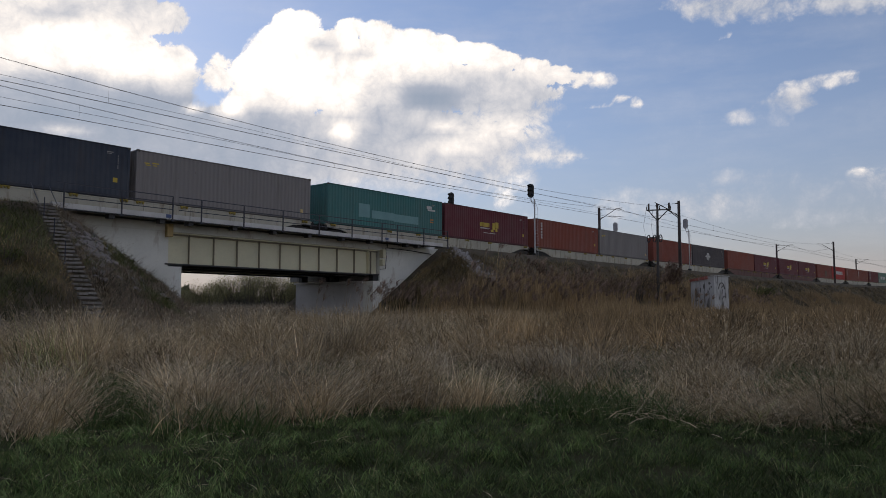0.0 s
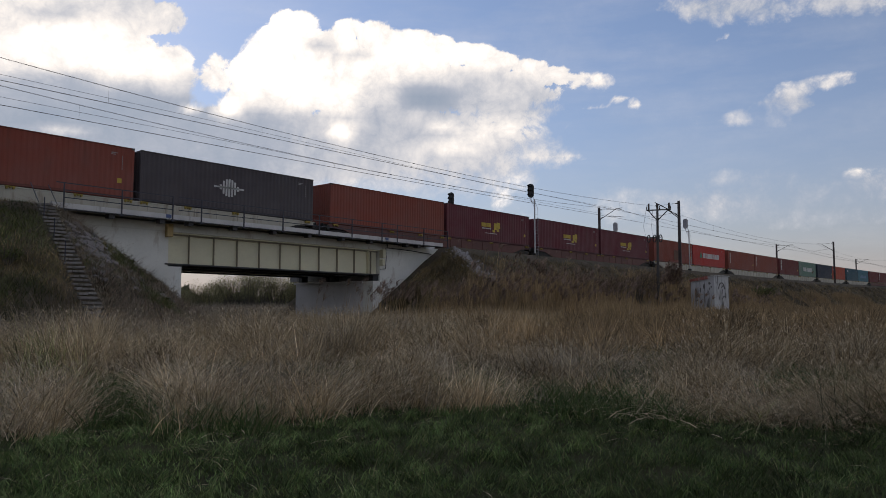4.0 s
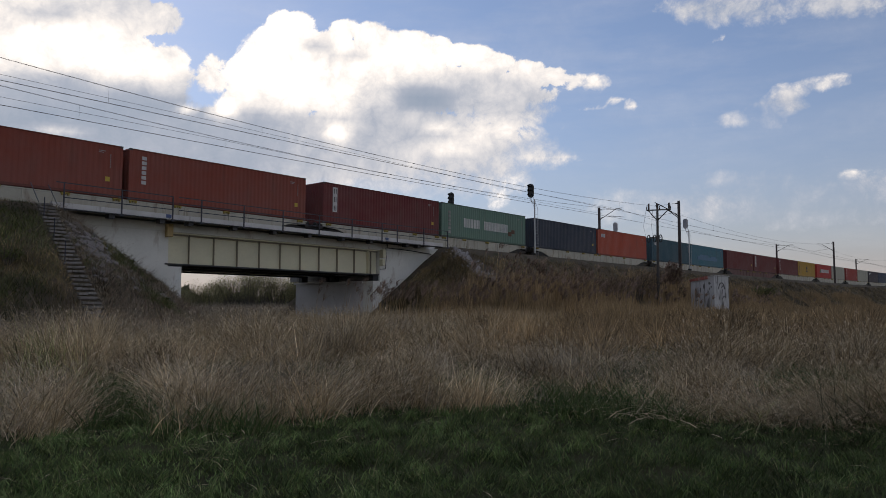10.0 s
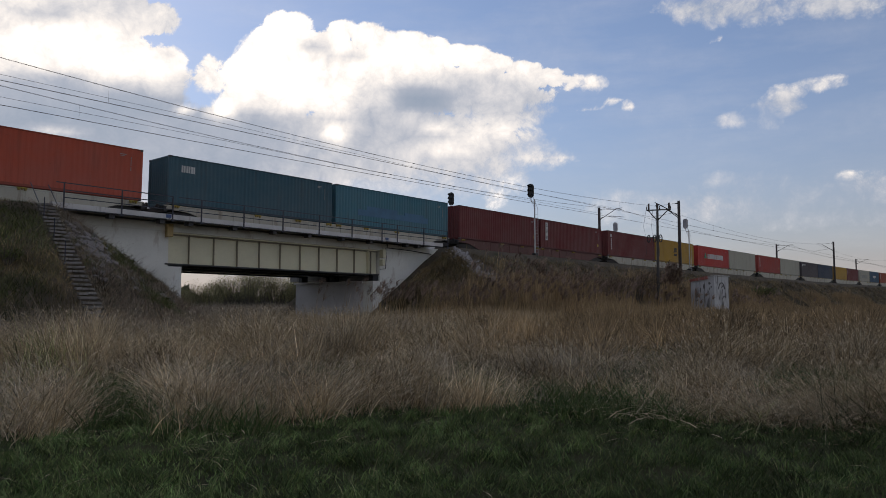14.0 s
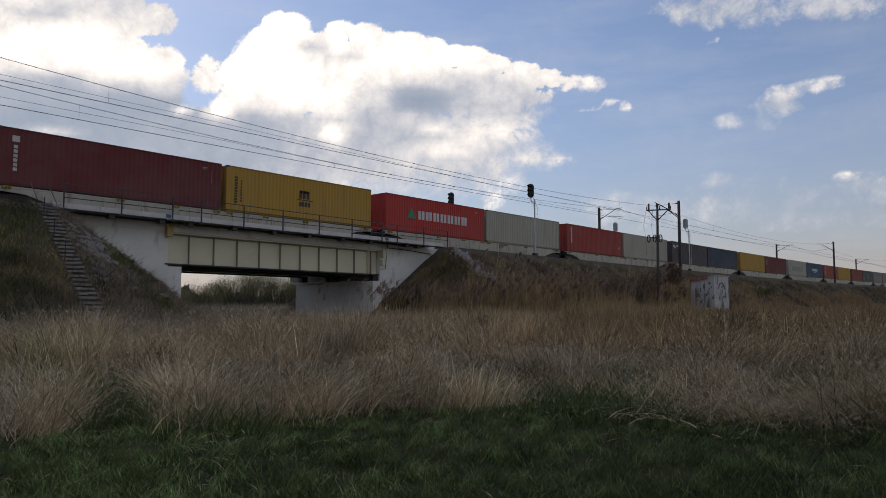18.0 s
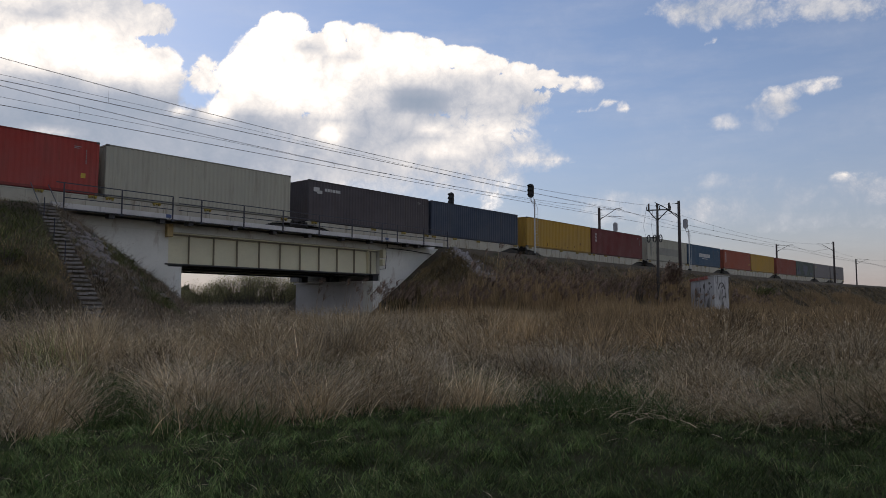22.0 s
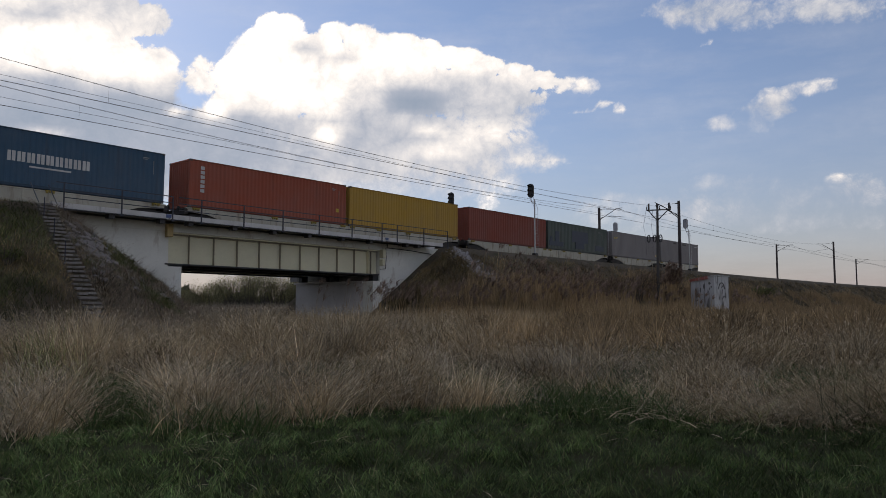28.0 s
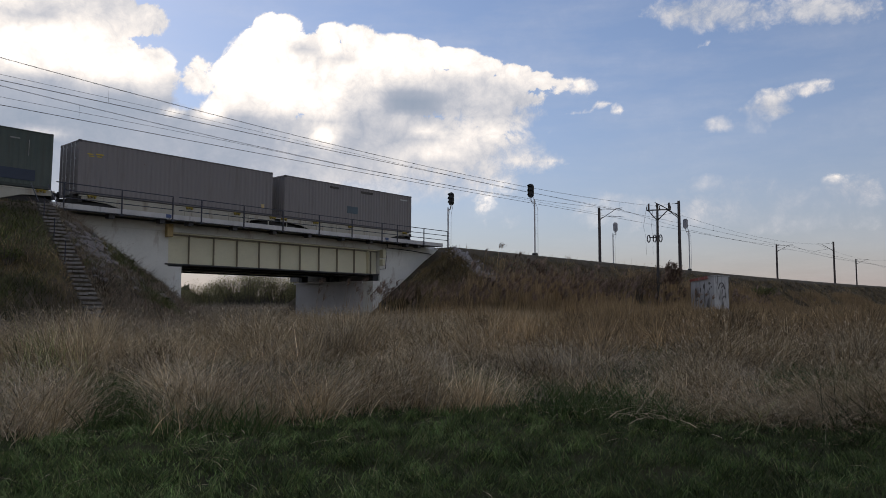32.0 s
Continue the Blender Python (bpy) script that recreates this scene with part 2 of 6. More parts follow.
class Solid:
    """Collects boxes, bars and sheets into one mesh."""

    def __init__(self):
        self.v, self.f = [], []

    def add(self, verts, faces):
        k = len(self.v)
        self.v += [tuple(p) for p in verts]
        self.f += [tuple(i + k for i in f) for f in faces]
        return self

    def box(self, x0, x1, y0, y1, z0, z1, cut=0.0):
        """A box; cut chamfers its edges."""
        if cut <= 0:
            v = [(x, y, z) for z in (z0, z1) for y in (y0, y1) for x in (x0, x1)]
            return self.add(v, [(0, 2, 3, 1), (4, 5, 7, 6), (0, 1, 5, 4), (2, 6, 7, 3), (0, 4, 6, 2), (1, 3, 7, 5)])
        bm = bmesh.new()
        bmesh.ops.create_cube(bm, size=1.0)
        for p in bm.verts:
            p.co = ((x0 + x1) / 2 + p.co.x * (x1 - x0), (y0 + y1) / 2 + p.co.y * (y1 - y0), (z0 + z1) / 2 + p.co.z * (z1 - z0))
        bmesh.ops.bevel(bm, geom=bm.edges[:], offset=cut, segments=1, affect="EDGES")
        bm.verts.index_update()
        self.add([p.co[:] for p in bm.verts], [tuple(q.index for q in f.verts) for f in bm.faces])
        bm.free()
        return self

    def long_box(self, x0, x1, y0, y1, z0, z1, step=6.0):
        n = max(1, round((x1 - x0) / step))
        xs = [x0 + (x1 - x0) * i / n for i in range(n + 1)]
        v = [(x, y, z) for x in xs for y, z in ((y0, z0), (y1, z0), (y1, z1), (y0, z1))]
        f = [(0, 1, 2, 3), (4 * n + 3, 4 * n + 2, 4 * n + 1, 4 * n)]
        for i in range(n):
            for a in range(4):
                b = (a + 1) % 4
                f.append((4 * i + a, 4 * i + 4 + a, 4 * i + 4 + b, 4 * i + b))
        return self.add(v, f)

    def bar(self, a, b, r, n=6, r2=None):
        a, b = Vector(a), Vector(b)
        d = (b - a).normalized()
        s = d.orthogonal().normalized()
        t = d.cross(s)
        r2 = r if r2 is None else r2
        ring = [(math.cos(2 * math.pi * i / n), math.sin(2 * math.pi * i / n)) for i in range(n)]
        v = [a + (s * c + t * q) * r for c, q in ring] + [b + (s * c + t * q) * r2 for c, q in ring]
        f = [(i, (i + 1) % n, n + (i + 1) % n, n + i) for i in range(n)]
        return self.add(v, f + [tuple(range(n))[::-1], tuple(range(n, 2 * n))])

    def line(self, points, r, n=5):
        """A tube along points."""
        pts = [Vector(p) for p in points]
        v, f = [], []
        for i, p in enumerate(pts):
            d = (pts[min(i + 1, len(pts) - 1)] - pts[max(i - 1, 0)]).normalized()
            s = d.cross(Vector((0, 0, 1)))
            s = s.normalized() if s.length > 1e-4 else Vector((1, 0, 0))
            t = d.cross(s)
            for k in range(n):
                c, q = math.cos(2 * math.pi * k / n), math.sin(2 * math.pi * k / n)
                v.append(p + (s * c + t * q) * r)
        for i in range(len(pts) - 1):
            for k in range(n):
                m = (k + 1) % n
                f.append((i * n + k, i * n + m, i * n + n + m, i * n + n + k))
        f += [tuple(range(n))[::-1], tuple(range(len(v) - n, len(v)))]
        return self.add(v, f)

    def prism(self, outline, y0, y1):
        """An outline in x and z, drawn out from y0 to y1."""
        n = len(outline)
        v = [(x, y0, z) for x, z in outline] + [(x, y1, z) for x, z in outline]
        f = [(i, (i + 1) % n, n + (i + 1) % n, n + i) for i in range(n)]
        return self.add(v, f + [tuple(range(n))[::-1], tuple(range(n, 2 * n))])

    def mesh(self, name, material=None, on_grade=False, smooth=False):
        me = bpy.data.meshes.new(name)
        v = [(x, y, z + grade(x)) for x, y, z in self.v] if on_grade else self.v
        me.from_pydata(v, [], self.f)
        bm = bmesh.new()
        bm.from_mesh(me)
        bmesh.ops.recalc_face_normals(bm, faces=bm.faces[:])
        bm.to_mesh(me)
        bm.free()
        if material:
            me.materials.append(material)
        if smooth:
            me.polygons.foreach_set("use_smooth", [True] * len(me.polygons))
        return me


def part(name, solid, material, parent, label="", on_grade=False, smooth=False):
    """One mesh object under a thing or under a part."""
    data = solid if isinstance(solid, bpy.types.Mesh) else solid.mesh(name, material, on_grade, smooth)
    ob = new(name, data)
    ob.parent = parent
    if label:
        ob["label"] = label
    return ob


def thing(name, label, category, m=None, group="", kind=""):
    """An empty at a thing's base, which carries its parts."""
    ob = new(name)
    ob.empty_display_size = 0.3
    if m is not None:
        ob.matrix_basis = m
    return tagged(ob, label, category, group, kind)


def single(name, solid, material, label, category, group="", kind="", on_grade=False, m=None, smooth=False):
    """A thing that is one mesh."""
    ob = new(name, solid.mesh(name, material, on_grade, smooth))
    if m is not None:
        ob.matrix_basis = m
    return tagged(ob, label, category, group, kind)


def quick_mesh(name, verts, faces, material, sides):
    """A large mesh from arrays: verts (n, 3), faces (m, sides)."""
    me = bpy.data.meshes.new(name)
    me.vertices.add(len(verts))
    me.vertices.foreach_set("co", np.asarray(verts, np.float32).ravel())
    faces = np.asarray(faces, np.int32)
    me.loops.add(faces.size)
    me.loops.foreach_set("vertex_index", faces.ravel())
    me.polygons.add(len(faces))
    me.polygons.foreach_set("loop_start", np.arange(0, faces.size, sides, dtype=np.int32))
    me.polygons.foreach_set("loop_total", np.full(len(faces), sides, np.int32))
    me.update(calc_edges=True)
    me.materials.append(material)
    return me


# ---- sky: a far dome of broken cloud, which drifts ----
def cloud_material():
    n = Nodes("cloud")
    att = {}
    for key in ("cover", "white", "haze", "rugged"):
        a = n.add("Attribute")
        a.attribute_name = key
        att[key] = a.outputs["Fac"]
    vec = n.coords((1 / 1500, 1 / 1500, 1 / 1500))
    billow = n.noise(vec, 15.0, 11, 0.6)
    fluff = n.noise(vec, 42.0, 8, 0.6)
    shade = n.noise(vec, 8.0, 7, 0.55)
    puff = n.add("TexVoronoi", Scale=34.0, Detail=4.0, Roughness=0.62, Lacunarity=2.2)
    puff.normalize = True
    warp = n.add("VectorMath", operation="ADD")
    grain = n.add("TexNoise", Scale=20.0, Detail=4.0)
    n.link(vec, grain.inputs["Vector"])
    small = n.add("VectorMath", operation="SCALE", Scale=0.05)
    n.link(grain.outputs["Color"], small.inputs[0])
    n.link(vec, warp.inputs[0])
    n.link(small.outputs[0], warp.inputs[1])
    n.link(warp.outputs[0], puff.inputs["Vector"])
    lump = n.math("SUBTRACT", 0.34, puff.outputs["Distance"])
    rough = n.math("ADD", n.math("MULTIPLY", n.math("SUBTRACT", billow, 0.5), 1.0), n.math("MULTIPLY", n.math("SUBTRACT", fluff, 0.5), 0.7))
    rough = n.math("ADD", rough, n.math("MULTIPLY", lump, 1.15))
    dens = n.math("ADD", att["cover"], n.math("MULTIPLY", rough, att["rugged"]))
    width = n.math("ADD", n.math("MULTIPLY", n.math("SUBTRACT", 1.0, att["rugged"]), 0.75), 0.11)
    opac = n.math("DIVIDE", n.math("SUBTRACT", dens, 0.40), width, True)
    opac = n.math("MULTIPLY", n.math("MULTIPLY", opac, opac), n.math("SUBTRACT", 3.0, n.math("MULTIPLY", opac, 2.0)))
    spread = n.math("MULTIPLY", n.math("SUBTRACT", shade, 0.5), 0.8)
    spread = n.math("ADD", spread, n.math("MULTIPLY", n.math("SUBTRACT", billow, 0.5), 0.7))
    spread = n.math("ADD", spread, n.math("MULTIPLY", n.math("SUBTRACT", fluff, 0.5), 0.6))
    spread = n.math("ADD", spread, n.math("MULTIPLY", n.math("SUBTRACT", lump, 0.06), 1.3))
    streak = n.noise(n.coords((1 / 2600, 1 / 1500, 1 / 500)), 7.0, 8, 0.62)
    veil = n.math("MULTIPLY", n.math("DIVIDE", n.math("SUBTRACT", streak, 0.44), 0.3, True), 0.16)
    opac = n.math("MAXIMUM", opac, veil)
    tone = n.math("ADD", att["white"], n.math("MULTIPLY", spread, n.math("ADD", n.math("MULTIPLY", att["white"], 0.72), 0.14)))
    col = n.ramp(tone, [(0.0, (0.27, 0.355, 0.48)), (0.3, (0.41, 0.475, 0.585)), (0.55, (0.66, 0.695, 0.755)), (0.80, (0.93, 0.93, 0.93)), (1.0, (1.12, 1.12, 1.12))])
    both = n.math("SUBTRACT", 1.0, n.math("MULTIPLY", n.math("SUBTRACT", 1.0, opac), n.math("SUBTRACT", 1.0, att["haze"])))
    em = n.add("Emission")
    share = n.math("DIVIDE", opac, n.math("MAXIMUM", both, 0.001))
    n.link(n.mix(share, (0.336, 0.289, 0.317), col), em.inputs["Color"])
    tr = n.add("BsdfTransparent")
    ms = n.add("MixShader")
    n.link(both, ms.inputs[0])
    n.link(tr.outputs[0], ms.inputs[1])
    n.link(em.outputs[0], ms.inputs[2])
    n.link(ms.outputs[0], n.tree.nodes["Material Output"].inputs["Surface"])
    return n.mat


# Cloud masses, placed to fit the camera's view, as (across, up, half width, half height, cover, whiteness) in steps of
# 1/1260 of the distance, the wide ones first.
WEST_WIDE = [(-700, 315, 150, 42, 1.25, 0.72), (-560, 190, 420, 100, 1.05, 0.27), (-664, 250, 270, 50, 1.05, 0.16), (-744, 280, 110, 26, 1.0, 0.3), (-724, 420, 120, 60, 1.0, 0.9), (-604, 416, 110, 40, 0.95, 0.62), (-504, 404, 48, 32, 0.85, 0.72),
             (-724, 331, 80, 18, 0.95, 0.66), (-504, 298, 46, 24, 0.9, 0.55), (-414, 291, 24, 34, 0.85, 0.72)]
WEST_FINE = [(-744, 366, 80, 42, 1.1, 1.0), (-634, 362, 100, 34, 1.1, 1.0), (-564, 331, 80, 34, 1.1, 1.0), (-494, 338, 40, 22, 0.95, 0.92),
             (-414, 330, 18, 18, 0.9, 0.9), (-469, 356, 14, 10, 0.7, 0.8), (-700, 418, 50, 16, 0.9, 0.42), (-600, 348, 40, 6, 1.1, 0.82), (-394, 249, 26, 17, 0.85, 1.0),
             (-459, 244, 14, 8, 0.7, 0.95), (-694, 206, 44, 9, 0.7, 0.66), (-364, 426, 46, 12, 0.5, 0.55)]
MAIN_WIDE = [(-284, 171, 330, 70, 1.05, 0.22), (-64, 141, 260, 70, 0.78, 0.36), (30, 185, 170, 56, 0.76, 0.45), (-84, 290, 110, 45, 1.15, 0.82), (-84, 216, 130, 32, 0.9, 0.36), (36, 280, 130, 40, 1.0, 0.58),
             (120, 268, 80, 24, 0.85, 0.52), (-104, 321, 90, 38, 1.0, 0.8), (46, 146, 140, 36, 0.7, 0.52), (-20, 100, 220, 30, 0.55, 0.5), (-304, 241, 70, 20, 0.9, 0.34), (-204, 216, 60, 15, 0.8, 0.45),
             (150, 176, 80, 26, 0.62, 0.5), (110, 240, 100, 22, 0.79, 0.52)]
MAIN_WHITE = [(-294, 403, 25, 18, 1.0, 1.0), (-264, 398, 30, 22, 1.0, 1.0), (-184, 385, 30, 20, 1.0, 1.0), (-134, 376, 35, 22, 1.0, 1.0),
              (-64, 363, 44, 20, 1.0, 1.05), (-14, 355, 25, 18, 0.95, 1.0), (-326, 376, 20, 18, 0.9, 0.95), (-345, 336, 34, 25, 1.0, 1.05), (-372, 318, 22, 16, 0.9, 0.95),
              (-304, 341, 70, 50, 1.1, 1.05), (-224, 331, 80, 52, 1.1, 1.05), (-304, 291, 85, 32, 1.1, 1.05), (-224, 281, 65, 38, 1.1, 1.08), (-330, 262, 40, 14, 1.0, 0.85)]
MAIN_FINE = [(-184, 253, 46, 20, 1.1, 1.08), (16, 341, 70, 18, 1.0, 1.0), (76, 329, 60, 15, 0.95, 1.0), (140, 318, 40, 14, 0.9, 0.92), (186, 302, 40, 18, 0.88, 0.84),
             (-90, 338, 60, 20, 1.05, 1.0), (226, 296, 22, 16, 0.85, 0.85), (-194, 206, 26, 17, 0.95, 0.98), (86, 206, 52, 20, 0.9, 0.95), (20, 180, 56, 14, 0.85, 0.8), (-10, 216, 30, 10, 0.85, 0.8),
             (176, 158, 70, 15, 0.72, 0.66), (262, 292, 34, 20, 0.79, 0.85), (300, 262, 22, 11, 0.72, 0.76), (324, 254, 18, 13, 0.74, 0.76), (256, 250, 36, 8, 0.62, 0.72), (206, 220, 12, 6, 0.6, 0.7)]
MAIN_DARK = [(-228, 358, 24, 12, 0.95, 0.56), (-172, 338, 32, 10, 0.95, 0.62), (-214, 296, 10, 12, 1.0, 0.8), (-44, 262, 62, 25, 0.98, 0.04), (-134, 262, 40, 18, 1.0, 0.66), (-96, 232, 90, 14, 0.95, 0.4), (86, 81, 26, 24, 0.6, 0.95),
             (116, 111, 20, 15, 0.6, 0.95)]
EAST = [(500, 425, 140, 40, 0.68, 0.38), (696, 430, 130, 34, 0.64, 0.36), (480, 371, 16, 9, 0.62, 0.7), (576, 251, 50, 18, 0.58, 0.38),
        (690, 297, 36, 16, 0.76, 0.74), (650, 288, 46, 18, 0.74, 0.66), (606, 278, 42, 16, 0.70, 0.6), (610, 252, 46, 16, 0.64, 0.34), (506, 226, 38, 18, 0.66, 0.62),
        (575, 222, 46, 20, 0.52, 0.48), (416, 226, 180, 18, 0.42, 0.5), (400, 180, 260, 14, 0.38, 0.45)]
EAST_LOW = [(420, 70, 260, 42, 0.62, 0.42), (640, 50, 220, 30, 0.58, 0.38), (540, 120, 160, 26, 0.56, 0.46), (326, 96, 42, 14, 0.62, 0.72), (736, 104, 90, 40, 0.62, 0.36), (650, 92, 100, 34, 0.56, 0.36), (716, 137, 30, 8, 0.8, 0.85),
            (680, 156, 30, 8, 0.55, 0.6), (316, 441, 30, 10, 0.5, 0.6), (300, 95, 120, 22, 0.46, 0.5), (200, 60, 200, 26, 0.46, 0.5)]
# Gaps where the blue shows through, as (across, up, half width, half height, depth).
GAPS = [(-432, 268, 36, 20, 0.45), (-400, 405, 50, 50, 0.3), (275, 222, 46, 14, 0.4)]


def cloud_dome():
    az = np.concatenate([np.arange(-48, 48, 0.6), np.arange(48, 312, 3.0)])
    el = np.concatenate([np.arange(-3, 42, 0.6), np.arange(42, 88, 3.0), [89.5]])
    a, e = np.meshgrid(np.radians(az), np.radians(el))
    d = np.stack([np.cos(e) * np.sin(a), np.cos(e) * np.cos(a), np.sin(e)], -1).reshape(-1, 3)
    front = np.maximum(d[:, 1] * math.cos(PITCH) + d[:, 2] * math.sin(PITCH), 0.05)
    u = d[:, 0] / front * 1260
    v = (d[:, 2] * math.cos(PITCH) - d[:, 1] * math.sin(PITCH)) / front * 1260
    cover, white, rugged = np.zeros(len(d)), np.full(len(d), 0.55), np.full(len(d), 0.6)
    for x, y, rx, ry, c, w in WEST_WIDE + MAIN_WIDE + EAST + EAST_LOW + WEST_FINE + MAIN_WHITE + MAIN_FINE + MAIN_DARK:
        g = np.exp(-((((u - x) / rx) ** 2 + ((v - y) / ry) ** 2) * 0.75) ** 1.5)
        cover = np.maximum(cover, g * c)
        white += (w - white) * g
        rugged += ((1.0 if c > 0.8 else 0.62 if c > 0.59 else 0.35) - rugged) * g
    for x, y, rx, ry, c in GAPS:
        g = np.exp(-(((u - x) / rx) ** 2 + ((v - y) / ry) ** 2) * 0.75)
        cover -= c * g
        rugged += (0.55 - rugged) * g
    cover = np.maximum(cover, 0)
    wide = np.array([noise.fractal(Vector(p) * 2.2, 1.0, 2.0, 4) for p in d])
    # Clouds outside the view are unseen, added to whiten the fill light.
    out = np.clip((np.abs(u) - 850) / 250, 0, 1) + np.clip((v - 500) / 190, 0, 1) + (d[:, 1] < 0.3)
    out = np.clip(out, 0, 1)
    cover = cover * (1 - out) + out * np.clip(0.53 + 0.5 * wide, 0, 1)
    white = white * (1 - out) + out * 0.55
    haze = 0.03 + 0.87 * np.exp(-np.clip(d[:, 2], 0, 1) / 0.155)
    cover = np.where(d[:, 2] < 0.0, cover * 0.3, cover)
    rows, cols = len(el), len(az)
    i = np.arange(rows - 1)[:, None] * cols + np.arange(cols)[None, :]
    j = np.arange(rows - 1)[:, None] * cols + (np.arange(cols) + 1)[None, :] % cols
    faces = np.stack([i, i + cols, j + cols, j], -1).reshape(-1, 4)
    me = quick_mesh("cloud_backdrop", d * 1500, faces, cloud_material(), 4)
    for key, val in (("cover", cover), ("white", white), ("haze", haze), ("rugged", rugged)):
        me.attributes.new(key, "FLOAT", "POINT").data.foreach_set("value", val.astype(np.float32))
    me.polygons.foreach_set("use_smooth", [True] * len(me.polygons))
    return tagged(new("backdrop", me), "broken white and grey cumulus clouds in a blue sky", "sky", kind="structure")


clouds = cloud_dome()


# ---- ground ----
def embank(x, y):
    """Height of the railway embankment at a place, or a negative number where there is none."""
    if x > 27:
        run = math.hypot(max(0.0, 41.3 - x), max(0.0, 35.0 - y, y - 48.8))
    else:
        run = math.hypot(max(0.0, x - 12.85) / 0.78, max(0.0, 35.0 - y, y - 48.8))
    return SHOULDER_Z + grade(x) - run / 1.5


def lumps(x, y):
    return 0.10 * noise.noise((x * 0.35, y * 0.35, 3.0)) + 0.05 * noise.noise((x * 1.3, y * 1.3, 7.0))


def terrain(name, xs, ys, height, material, label, category):
    nx, ny = len(xs), len(ys)
    v = [(x, y, height(x, y)) for y in ys for x in xs]
    f = [(j * nx + i, j * nx + i + 1, j * nx + nx + i + 1, j * nx + nx + i) for j in range(ny - 1) for i in range(nx - 1)]
    me = quick_mesh(name, v, f, material, 4)
    me.polygons.foreach_set("use_smooth", [True] * len(me.polygons))
    return tagged(new(name, me), label, category, kind="structure")


def spread(lo, hi, fine_lo, fine_hi, fine, coarse):
    out = list(np.arange(lo, fine_lo, coarse)) + list(np.arange(fine_lo, fine_hi, fine)) + list(np.arange(fine_hi, hi + coarse, coarse))
    return [float(q) for q in out]


def meadow_height(x, y):
    return 0.6 * lumps(x, y) if abs(x) < 120 and abs(y) < 120 else 0.0


terrain("ground", spread(-2500, 2500, -20, 90, 0.8, 60), spread(-2500, 2500, -8, 60, 0.8, 60), meadow_height, SOIL,
        "dark meadow soil under grass and dry reeds", "ground")


def slope_height(x, y):
    h = embank(x, y)
    edge = max(0.0, min(1.0, (SHOULDER_Z + grade(x) - h) * 2))
    stair = 12.45 - (35.2 - y) * 0.09
    if abs(x - stair) < 1.4:
        edge *= max(0.0, abs(x - stair) - 0.7) / 0.7
    return max(-0.5, h + (0.22 * noise.noise((x * 0.5, y * 0.5, 1.0)) + 0.08 * noise.noise((x * 1.8, y * 1.8, 5.0))) * edge)


terrain("embankment_east", spread(30.0, 560, 30.0, 130, 0.6, 6.0), spread(25.0, 58.8, 25.0, 36.0, 0.5, 1.6),
        lambda x, y: slope_height(x, y) if not (x < 41 and y > 36.2) else min(slope_height(x, y), embank(x, 36.4) - 0.3 if 35.2 < x and y < 47.6 else -0.5),
        SLOPE_SOIL, "railway embankment slope with dry grass", "embankment")
terrain("embankment_west", spread(-260, 23.4, -12, 23.4, 0.45, 8.0), spread(25.0, 58.8, 25.0, 36.0, 0.5, 1.6),
        lambda x, y: slope_height(x, y) if not (x > 13.8 and y > 36.2) else min(slope_height(x, y), embank(x, 36.4) - 0.3 if x < 19.2 and y < 47.6 else -0.5),
        SLOPE_SOIL, "railway embankment slope with dry grass beside steps", "embankment")


# ---- track ----
def tracks():
    s = Solid()
    for x0, x1 in ((-250, 13.0), (41.3, 540)):
        n = int((x1 - x0) / 6)
        for i in range(n):
            a, b = x0 + (x1 - x0) * i / n, x0 + (x1 - x0) * (i + 1) / n
            prof = [(37.3, 5.40), (38.1, 5.47), (45.7, 5.47), (46.6, 5.40), (46.6, 5.2), (37.3, 5.2)]
            v = [(a, y, z) for y, z in prof] + [(b, y, z) for y, z in prof]
            s.add(v, [(k, k + 1, k + 7, k + 6) for k in range(5)])
    ob = single("ballast_bed", s, BALLAST, "grey crushed stone ballast under the tracks", "ballast", kind="structure", on_grade=True)
    for axis in (NEAR_AXIS, FAR_AXIS):
        tr = thing("railway_track", "steel rails on concrete sleepers in ballast", "railway track", group="railway tracks")
        for side in (-0.7535, 0.7535):
            part("rail", Solid().long_box(-250, 540, axis + side - 0.035, axis + side + 0.035, 5.40, RAIL_Z), RAIL_STEEL, tr, on_grade=True)
        sl = Solid()
        for i in range(400):
            x = -20 + 0.6 * i
            sl.box(x - 0.13, x + 0.13, axis - 1.3, axis + 1.3, 5.30, 5.485)
        o = part("sleepers", sl, SLEEPER, tr, on_grade=True)
        o["kind"] = "stuff"


tracks()


